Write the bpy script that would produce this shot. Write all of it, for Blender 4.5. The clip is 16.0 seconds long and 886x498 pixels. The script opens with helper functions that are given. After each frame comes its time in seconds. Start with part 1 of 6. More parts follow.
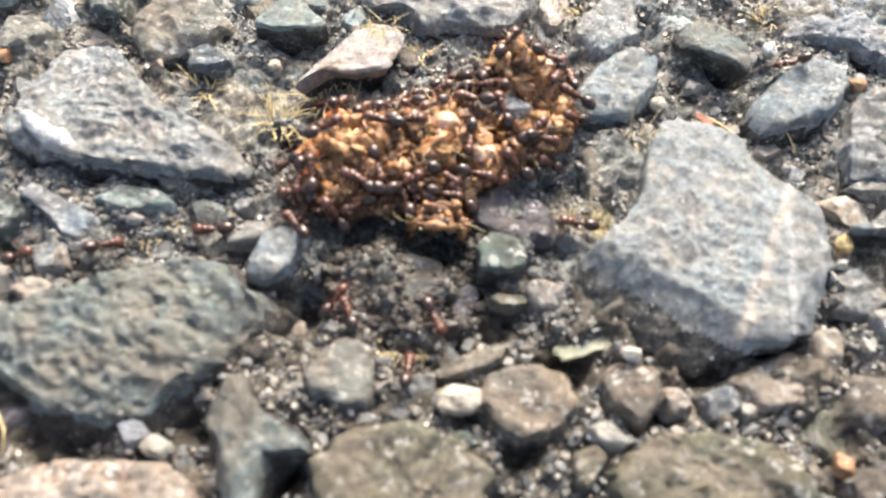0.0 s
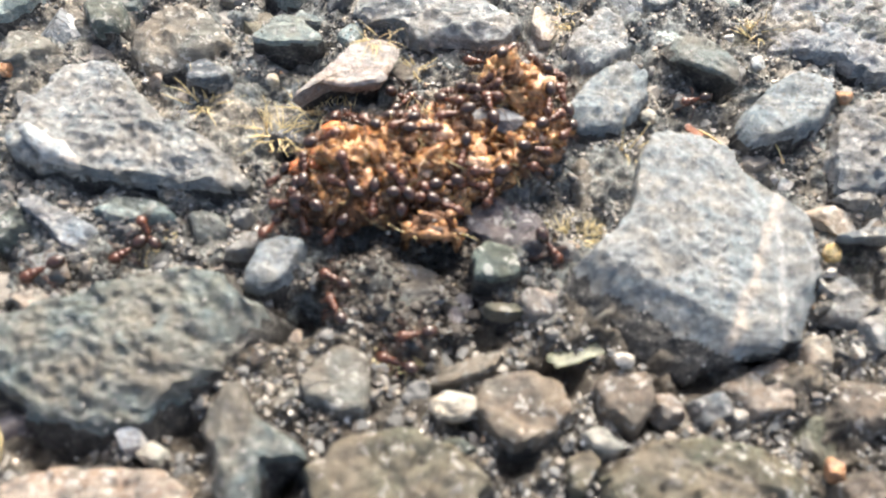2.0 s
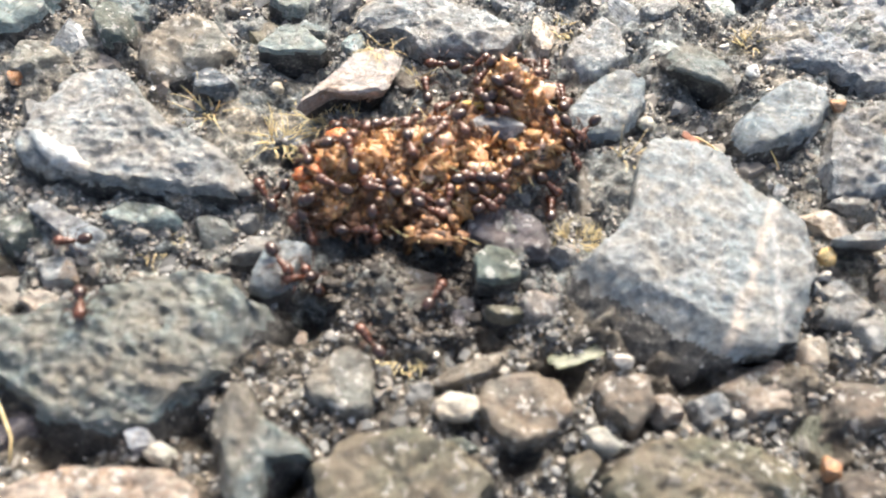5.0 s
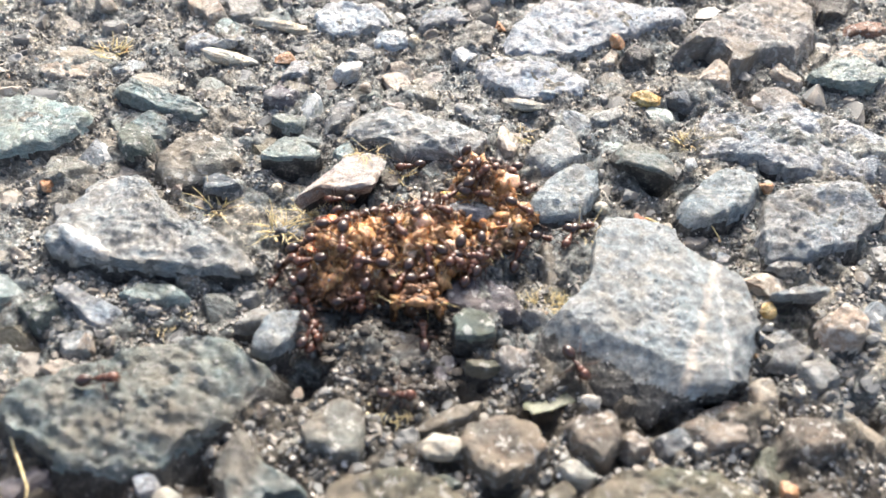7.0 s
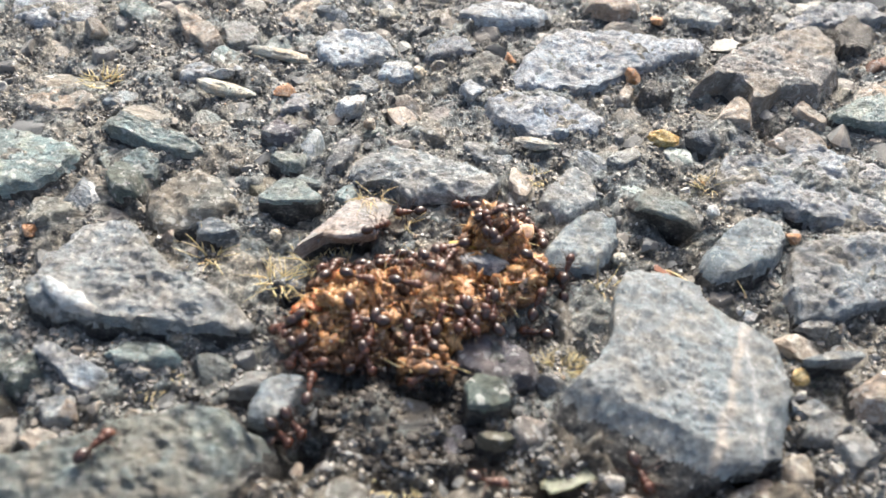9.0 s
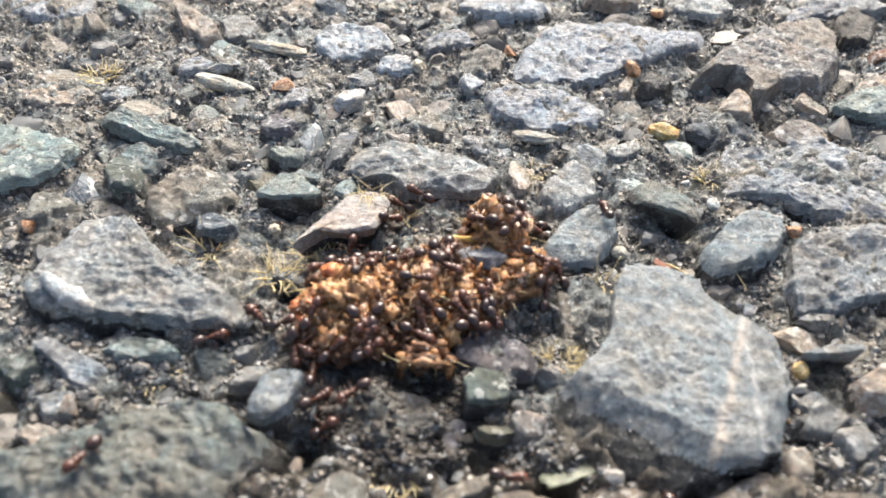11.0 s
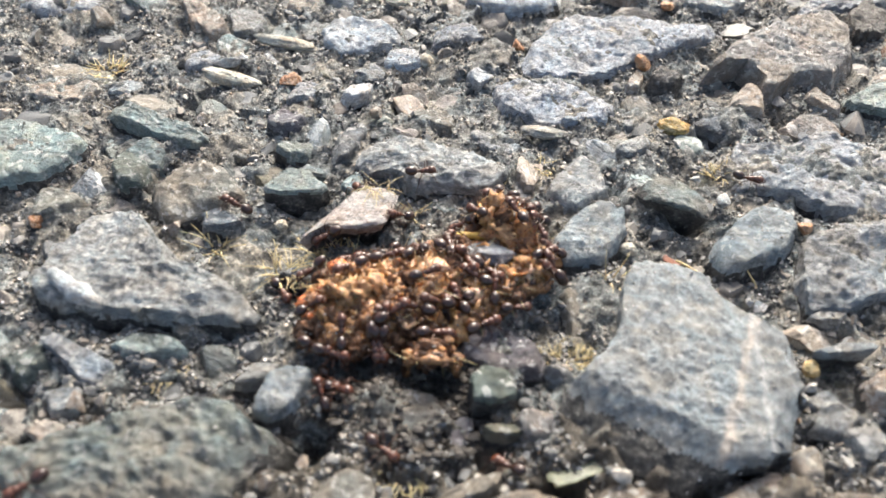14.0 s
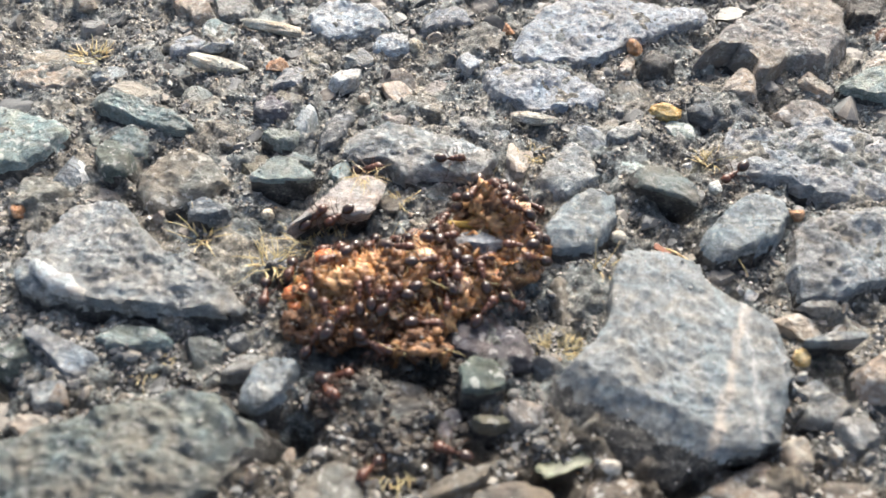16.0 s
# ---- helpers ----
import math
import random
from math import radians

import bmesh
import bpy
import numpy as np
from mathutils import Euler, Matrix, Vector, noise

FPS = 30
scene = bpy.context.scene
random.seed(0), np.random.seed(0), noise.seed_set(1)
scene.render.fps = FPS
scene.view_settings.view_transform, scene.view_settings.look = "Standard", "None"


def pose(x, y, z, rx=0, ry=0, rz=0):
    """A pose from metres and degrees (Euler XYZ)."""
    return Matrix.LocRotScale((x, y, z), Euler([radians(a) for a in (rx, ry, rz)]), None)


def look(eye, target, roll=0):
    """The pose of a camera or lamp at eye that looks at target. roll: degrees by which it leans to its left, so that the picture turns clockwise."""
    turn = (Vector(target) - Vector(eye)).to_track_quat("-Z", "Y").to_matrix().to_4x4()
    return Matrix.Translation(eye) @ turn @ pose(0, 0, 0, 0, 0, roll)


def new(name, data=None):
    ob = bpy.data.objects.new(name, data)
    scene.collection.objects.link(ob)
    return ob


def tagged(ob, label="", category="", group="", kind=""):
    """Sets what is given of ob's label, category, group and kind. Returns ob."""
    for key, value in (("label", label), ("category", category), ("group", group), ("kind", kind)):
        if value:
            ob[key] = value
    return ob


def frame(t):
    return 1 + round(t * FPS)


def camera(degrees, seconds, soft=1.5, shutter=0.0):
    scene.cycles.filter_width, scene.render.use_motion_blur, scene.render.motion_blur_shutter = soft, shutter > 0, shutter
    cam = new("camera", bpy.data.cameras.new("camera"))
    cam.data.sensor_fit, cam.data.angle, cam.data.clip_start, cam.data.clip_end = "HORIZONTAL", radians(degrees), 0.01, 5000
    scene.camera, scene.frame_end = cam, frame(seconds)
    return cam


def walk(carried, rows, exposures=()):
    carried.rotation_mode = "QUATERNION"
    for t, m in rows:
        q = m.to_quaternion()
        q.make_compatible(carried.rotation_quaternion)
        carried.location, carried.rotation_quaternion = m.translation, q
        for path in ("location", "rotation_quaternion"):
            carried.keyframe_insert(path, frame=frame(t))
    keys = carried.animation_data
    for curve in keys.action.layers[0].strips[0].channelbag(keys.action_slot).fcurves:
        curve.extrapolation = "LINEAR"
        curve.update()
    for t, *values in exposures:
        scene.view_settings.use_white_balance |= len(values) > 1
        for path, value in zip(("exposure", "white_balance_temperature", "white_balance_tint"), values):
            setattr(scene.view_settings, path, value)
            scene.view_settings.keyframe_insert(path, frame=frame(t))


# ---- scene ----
cam = camera(62.1, 16.0, soft=1.5)
PATH = [
    (0, (-0.00023, -0.02541, 0.04001), (-0.00233, 0.02110, -0.04849), 3.18),
    (0.5, (-0.00045, -0.02580, 0.04020), (-0.00246, 0.02090, -0.04820), 3.26),
    (1, (-0.00027, -0.02614, 0.04045), (-0.00238, 0.02120, -0.04761), 3.14),
    (1.5, (-0.00021, -0.02623, 0.04032), (-0.00192, 0.02201, -0.04725), 3.56),
    (2, (-0.00011, -0.02623, 0.04024), (-0.00187, 0.02261, -0.04701), 3.47),
    (2.5, (-0.00036, -0.02622, 0.04025), (-0.00220, 0.02272, -0.04693), 3.46),
    (3, (-0.00027, -0.02625, 0.04024), (-0.00191, 0.02291, -0.04683), 3.58),
    (5.5, (-0.00035, -0.02791, 0.04121), (-0.00199, 0.02327, -0.04469), 3.61),
    (6, (-0.00002, -0.03250, 0.04179), (-0.00201, 0.02863, -0.03733), 2.92),
    (6.5, (0.00056, -0.03376, 0.04187), (-0.00144, 0.03037, -0.03483), 2.08),
    (7, (0.00094, -0.03544, 0.04199), (-0.00099, 0.03194, -0.03188), 1.88),
    (7.5, (0.00038, -0.03481, 0.04219), (-0.00049, 0.03297, -0.03133), 3.17),
    (8, (0.00027, -0.03271, 0.04237), (-0.00065, 0.03566, -0.03059), 2.99),
    (8.5, (-0.00018, -0.03071, 0.04193), (-0.00085, 0.03794, -0.03079), 2.99),
    (9, (-0.00051, -0.03030, 0.04185), (-0.00164, 0.03751, -0.03164), 2.92),
    (11.5, (-0.00014, -0.03011, 0.04181), (-0.00156, 0.03700, -0.03231), 2.46),
    (12, (0.00000, -0.03001, 0.04188), (-0.00146, 0.03698, -0.03234), 2.40),
    (12.5, (0.00010, -0.03008, 0.04180), (-0.00136, 0.03680, -0.03253), 2.28),
    (13, (-0.00004, -0.02994, 0.04176), (-0.00187, 0.03684, -0.03265), 2.16),
    (13.5, (0.00024, -0.02962, 0.04186), (-0.00161, 0.03687, -0.03280), 2.09),
    (14, (-0.00022, -0.02975, 0.04180), (-0.00268, 0.03655, -0.03301), 1.94),
    (14.5, (0.00001, -0.02961, 0.04176), (-0.00197, 0.03656, -0.03319), 2.19),
    (15, (0.00003, -0.02963, 0.04175), (-0.00189, 0.03623, -0.03347), 2.13),
    (15.5, (0.00015, -0.02897, 0.04162), (-0.00165, 0.03638, -0.03405), 2.09),
    (16, (0.00022, -0.02898, 0.04162), (-0.00143, 0.03565, -0.03467), 2.22),
]
walk(cam, [(t, look(eye, target, roll)) for t, eye, target, roll in PATH],
     exposures=[(0, 1.59, 6620, 9), (3.2, 1.59, 6620, 9), (5.5, 1.68, 6640, 9), (6.2, 1.76, 6540, 9), (7.0, 1.62, 6490, 9), (9, 1.31, 6440, 8), (12.5, 1.31, 6440, 8), (16, 1.28, 6440, 8)])
cam.data.dof.use_dof = True
cam.data.dof.focus_distance = 0.067
cam.data.dof.aperture_fstop = 44.0

# ---- daylight ----
world = bpy.data.worlds.new("sky")
world.use_nodes = True
scene.world = world
sky = world.node_tree.nodes.new("ShaderNodeTexSky")
sky.sky_type = "NISHITA"
sky.sun_disc = False
SUN_HEIGHT, SUN_SIDE = 41.0, 8.0          # degrees above the ground; degrees to the right of straight ahead
sky.sun_elevation, sky.sun_rotation = radians(SUN_HEIGHT), radians(SUN_SIDE)
sky.dust_density, sky.air_density, sky.ozone_density = 6.0, 1.0, 0.6
back = world.node_tree.nodes["Background"]
back.inputs["Strength"].default_value = 0.12
world.node_tree.links.new(sky.outputs[0], back.inputs["Color"])
sun = new("sun", bpy.data.lights.new("sun", "SUN"))
sun.data.energy, sun.data.angle, sun.data.color = 3.2, radians(22), (1.0, 0.955, 0.89)
sun.matrix_world = look((math.sin(radians(SUN_SIDE)) * math.cos(radians(SUN_HEIGHT)), math.cos(radians(SUN_SIDE)) * math.cos(radians(SUN_HEIGHT)), math.sin(radians(SUN_HEIGHT))), (0, 0, 0))

MM = 0.001


# ---- materials ----
def nodes_of(name):
    mat = bpy.data.materials.new(name)
    mat.use_nodes = True
    tree = mat.node_tree
    return mat, tree, tree.nodes["Principled BSDF"], (lambda kind: tree.nodes.new("ShaderNode" + kind)), tree.links.new


def ramp(make, stops):
    r = make("ValToRGB")
    e = r.color_ramp.elements
    while len(e) < len(stops):
        e.new(0.5)
    for k, (p, c) in enumerate(stops):
        e[k].position, e[k].color = p, (*c, 1)
    return r


def mix(make, join, kind, fac, a, b):
    m = make("MixRGB")
    m.blend_type = kind
    for slot, v in (("Fac", fac), ("Color1", a), ("Color2", b)):
        if hasattr(v, "is_output"):
            join(v, m.inputs[slot])
        else:
            m.inputs[slot].default_value = v if slot == "Fac" else (*v, 1)
    return m.outputs[0]


def coords(make, join, stretch=(1, 1, 1), turn=(0, 0, 0), vary=True):
    """Object coordinates in millimetres, shifted from thing to thing."""
    tex, info, at = make("TexCoord"), make("ObjectInfo"), make("Mapping")
    at.inputs["Scale"].default_value = [1000 * s for s in stretch]
    at.inputs["Rotation"].default_value = [radians(a) for a in turn]
    join(tex.outputs["Object"], at.inputs["Vector"])
    if not vary:
        return at.outputs[0]
    add, mul = make("VectorMath"), make("Math")
    mul.operation = "MULTIPLY"
    mul.inputs[1].default_value = 300
    join(info.outputs["Random"], mul.inputs[0])
    join(at.outputs[0], add.inputs[0])
    join(mul.outputs[0], add.inputs[1])
    return add.outputs[0]


def tex_noise(make, join, where, scale, detail=5, rough=0.6, warp=0.0):
    n = make("TexNoise")
    n.inputs["Scale"].default_value, n.inputs["Detail"].default_value = scale, detail
    n.inputs["Roughness"].default_value, n.inputs["Distortion"].default_value = rough, warp
    join(where, n.inputs["Vector"])
    return n.outputs[0]


def bumped(make, join, shader, heights):
    """Stacked relief: (height socket, strength, depth in mm)."""
    last = None
    for h, strength, depth in heights:
        b = make("Bump")
        b.inputs["Strength"].default_value, b.inputs["Distance"].default_value = strength, depth * MM
        join(h, b.inputs["Height"])
        if last:
            join(last, b.inputs["Normal"])
        last = b.outputs[0]
    join(last, shader.inputs["Normal"])


def mosaic(make, join, where, scale, low, high):
    """Mineral grains, each of its own brightness: factor and relief."""
    c = make("TexVoronoi")
    c.inputs["Scale"].default_value = scale
    join(where, c.inputs["Vector"])
    one = make("SeparateColor")
    join(c.outputs["Color"], one.inputs[0])
    r = ramp(make, [(0.0, low), (0.55, (1, 1, 1)), (1.0, high)])
    join(one.outputs[0], r.inputs[0])
    return r.outputs[0], one.outputs[1], c.outputs["Distance"]


def stone_material(name, dark, mid, light, rough=0.42, bands=0.5, dust=0.45, crystal=0.25, vein=None, relief=1.0, streaks=0.75):
    mat, tree, shader, make, join = nodes_of(name)
    dark, light = [0.65 * d + 0.35 * m for d, m in zip(dark, mid)], [0.62 * a + 0.38 * m for a, m in zip(light, mid)]
    mid = [1.05 * m for m in mid]
    straight = coords(make, join)
    # grains with crooked edges
    bent = make("VectorMath")
    shove, scaled = make("TexNoise"), make("VectorMath")
    shove.inputs["Scale"].default_value = 1.7
    shove.inputs["Detail"].default_value = 4
    join(straight, shove.inputs["Vector"])
    scaled.operation = "SCALE"
    scaled.inputs["Scale"].default_value = 0.9
    join(shove.outputs["Color"], scaled.inputs[0])
    join(straight, bent.inputs[0])
    join(scaled.outputs[0], bent.inputs[1])
    where = bent.outputs[0]
    layer = coords(make, join, (0.35, 1.6, 2.2), (20, 10, 35))
    broad = tex_noise(make, join, straight, 0.2, 4, 0.55, 0.6)
    patch = tex_noise(make, join, straight, 0.75, 6, 0.7, 0.5)
    band = tex_noise(make, join, layer, 0.75, 6, 0.72, 1.4)
    grain = tex_noise(make, join, straight, 4.2, 4, 0.75)
    fine = tex_noise(make, join, straight, 11.0, 3, 0.7)
    base = ramp(make, [(0.4, dark), (0.5, mid), (0.6, light)])
    join(patch, base.inputs[0])
    strata = ramp(make, [(0.4, dark), (0.5, mid), (0.61, light)])
    join(band, strata.inputs[0])
    col = mix(make, join, "MIX", bands, base.outputs[0], strata.outputs[0])
    tone1, spare, edge1 = mosaic(make, join, where, 0.75, (0.72, 0.69, 0.65), (1.3, 1.33, 1.36))
    tone2, shine, edge2 = mosaic(make, join, where, 2.8, (0.7, 0.69, 0.67), (1.45, 1.46, 1.47))
    col = mix(make, join, "MULTIPLY", 0.3, col, tone1)
    col = mix(make, join, "MULTIPLY", 0.35, col, tone2)
    salt = ramp(make, [(0.36, (0.55, 0.545, 0.53)), (0.5, (1, 1, 1)), (0.64, (1.38, 1.38, 1.37))])
    join(grain, salt.inputs[0])
    col = mix(make, join, "MULTIPLY", 0.5, col, salt.outputs[0])
    pepper = ramp(make, [(0.36, (0.6, 0.6, 0.6)), (0.62, (1.28, 1.28, 1.28))])
    join(fine, pepper.inputs[0])
    col = mix(make, join, "MULTIPLY", 0.4, col, pepper.outputs[0])
    streak = tex_noise(make, join, coords(make, join, (0.4, 2.0, 2.6), (20, 10, 35)), 2.1, 5, 0.75, 0.6)
    lines = ramp(make, [(0.36, (0.55, 0.56, 0.58)), (0.5, (1, 1, 1)), (0.62, (1.34, 1.33, 1.31))])
    join(streak, lines.inputs[0])
    col = mix(make, join, "MULTIPLY", streaks, col, lines.outputs[0])
    hues = ramp(make, [(0.38, (0.84, 1.0, 1.06)), (0.5, (1, 1, 1)), (0.62, (1.16, 1.0, 0.82))])
    join(tex_noise(make, join, straight, 0.42, 4, 0.65, 0.8), hues.inputs[0])
    col = mix(make, join, "MULTIPLY", 0.62, col, hues.outputs[0])
    # pale crystals here and there
    gate = ramp(make, [(0.86, (0, 0, 0)), (0.9, (crystal * 2,) * 3)])
    join(shine, gate.inputs[0])
    col = mix(make, join, "MIX", gate.outputs[0], col, (0.72, 0.71, 0.68))
    if vein:
        # two crooked pale veins across the stone
        for turn, away, wide, tint in vein:
            line = coords(make, join, (1, 1, 1), (0, 0, turn), False)
            axis, sway, total, gap = make("SeparateXYZ"), make("Math"), make("Math"), make("Math")
            join(line, axis.inputs[0])
            sway.operation = "MULTIPLY_ADD"
            sway.inputs[1].default_value = 1.6
            join(patch, sway.inputs[0])
            join(axis.outputs[0], sway.inputs[2])
            total.operation = "SUBTRACT"
            total.inputs[1].default_value = away + 0.8
            join(sway.outputs[0], total.inputs[0])
            gap.operation = "ABSOLUTE"
            join(total.outputs[0], gap.inputs[0])
            r = ramp(make, [(0.0, (0.6, 0.6, 0.6)), (wide, (0, 0, 0))])
            join(gap.outputs[0], r.inputs[0])
            thin = mix(make, join, "MULTIPLY", 0.7, r.outputs[0], salt.outputs[0])
            col = mix(make, join, "MIX", thin, col, tint)
    # brown dust and tar film lying in broad patches
    film = ramp(make, [(0.42, (0, 0, 0)), (0.62, (dust, dust, dust))])
    join(broad, film.inputs[0])
    col = mix(make, join, "MIX", film.outputs[0], col, (0.19, 0.155, 0.118))
    info = make("ObjectInfo")
    tone = ramp(make, [(0.0, (0.84, 0.84, 0.86)), (1.0, (1.14, 1.13, 1.1))])
    join(info.outputs["Random"], tone.inputs[0])
    col = mix(make, join, "MULTIPLY", 1.0, col, tone.outputs[0])
    join(col, shader.inputs["Base Color"])
    gloss = ramp(make, [(0.0, (rough + 0.14,) * 3), (0.6, (rough - 0.05,) * 3), (1.0, (rough - 0.12,) * 3)])
    join(shine, gloss.inputs[0])
    join(gloss.outputs[0], shader.inputs["Roughness"])
    bumped(make, join, shader, [(patch, 0.7, 0.45 * relief), (band, 0.7, 0.4 * relief), (edge2, 0.4, 0.1 * relief), (streak, 0.9, 0.3 * relief), (grain, 0.9, 0.22 * relief), (fine, 0.8, 0.08)])
    return mat


STONE = {
    "bluemid": stone_material("mid_blue_grey_stone", (0.103, 0.125, 0.141), (0.200, 0.233, 0.258), (0.333, 0.370, 0.395), 0.42, 0.35, 0.2, 0.15),
    "rose": stone_material("rose_grey_stone", (0.132, 0.120, 0.114), (0.240, 0.220, 0.210), (0.384, 0.356, 0.340), 0.42, 0.5, 0.65),
    "mauve": stone_material("mauve_grey_stone", (0.070, 0.057, 0.047), (0.139, 0.115, 0.095), (0.244, 0.206, 0.172), 0.45, 0.5, 0.8),
    "olive": stone_material("olive_grey_stone", (0.057, 0.055, 0.038), (0.115, 0.113, 0.079), (0.203, 0.194, 0.141), 0.45, 0.6, 0.75),
    "blue": stone_material("blue_grey_stone", (0.193, 0.218, 0.249), (0.377, 0.411, 0.458), (0.578, 0.617, 0.664), 0.4, 0.3, 0.25),
    "granite": stone_material("pale_blue_granite", (0.127, 0.142, 0.147), (0.193, 0.209, 0.214), (0.285, 0.301, 0.298), 0.66, 0.25, 0.15, 0.04, ((21, 4.3, 0.5, (0.56, 0.47, 0.38)), (3, 5.9, 0.3, (0.5, 0.5, 0.48))), 0.4, 0.4),
    "bluegreen": stone_material("weathered_blue_stone", (0.067, 0.088, 0.090), (0.138, 0.168, 0.168), (0.242, 0.276, 0.271), 0.42, 0.5, 0.65, 0.1),
    "grey": stone_material("grey_schist", (0.129, 0.138, 0.144), (0.263, 0.280, 0.291), (0.445, 0.470, 0.486), 0.42, 0.6, 0.4),
    "green": stone_material("grey_green_stone", (0.116, 0.149, 0.144), (0.245, 0.303, 0.294), (0.428, 0.500, 0.492), 0.42, 0.6, 0.3),
    "teal": stone_material("dark_teal_stone", (0.042, 0.056, 0.052), (0.097, 0.124, 0.110), (0.210, 0.240, 0.213), 0.45, 0.5, 0.3),
    "slate": stone_material("slate_stone", (0.054, 0.063, 0.077), (0.117, 0.135, 0.158), (0.243, 0.270, 0.297), 0.42, 0.5, 0.35),
    "dark": stone_material("dark_grey_stone", (0.080, 0.076, 0.067), (0.176, 0.168, 0.151), (0.343, 0.327, 0.293), 0.48, 0.5, 0.55),
    "black": stone_material("blackish_stone", (0.018, 0.017, 0.016), (0.045, 0.042, 0.04), (0.12, 0.11, 0.1), 0.35, 0.4, 0.3, 0.1),
    "pink": stone_material("pinkish_stone", (0.204, 0.157, 0.129), (0.365, 0.296, 0.244), (0.511, 0.438, 0.369), 0.4, 0.5, 0.08),
    "palepink": stone_material("pale_pink_stone", (0.259, 0.223, 0.209), (0.360, 0.317, 0.295), (0.475, 0.432, 0.410), 0.42, 0.6, 0.05, 0.1, relief=0.6),
    "purple": stone_material("violet_grey_stone", (0.145, 0.157, 0.178), (0.281, 0.301, 0.335), (0.454, 0.479, 0.516), 0.4, 0.6, 0.3),
    "purpledark": stone_material("dark_violet_stone", (0.055, 0.05, 0.06), (0.12, 0.11, 0.13), (0.24, 0.225, 0.25), 0.45, 0.5, 0.3),
    "tan": stone_material("tan_stone", (0.202, 0.161, 0.130), (0.394, 0.331, 0.278), (0.595, 0.528, 0.456), 0.45, 0.5, 0.45),
    "rust": stone_material("rust_brown_stone", (0.12, 0.05, 0.03), (0.26, 0.12, 0.075), (0.42, 0.24, 0.16), 0.5, 0.4, 0.3),
    "cream": stone_material("cream_stone", (0.425, 0.383, 0.315), (0.510, 0.468, 0.391), (0.663, 0.629, 0.561), 0.4, 0.12, 0.2, 0.1),
    "white": stone_material("white_quartz", (0.527, 0.527, 0.518), (0.612, 0.612, 0.603), (0.722, 0.722, 0.714), 0.3, 0.12, 0.15, 0.1),
    "quartz": stone_material("milky_quartz", (0.437, 0.446, 0.456), (0.598, 0.608, 0.617), (0.760, 0.760, 0.760), 0.4, 0.3, 0.15, 0.1),
    "orange": stone_material("orange_pebble_stone", (0.35, 0.13, 0.05), (0.55, 0.26, 0.12), (0.72, 0.48, 0.3), 0.35, 0.12, 0.15, 0.1),
    "amber": stone_material("amber_pebble_stone", (0.42, 0.24, 0.07), (0.64, 0.42, 0.16), (0.78, 0.62, 0.34), 0.28, 0.12, 0.1, 0.1),
}


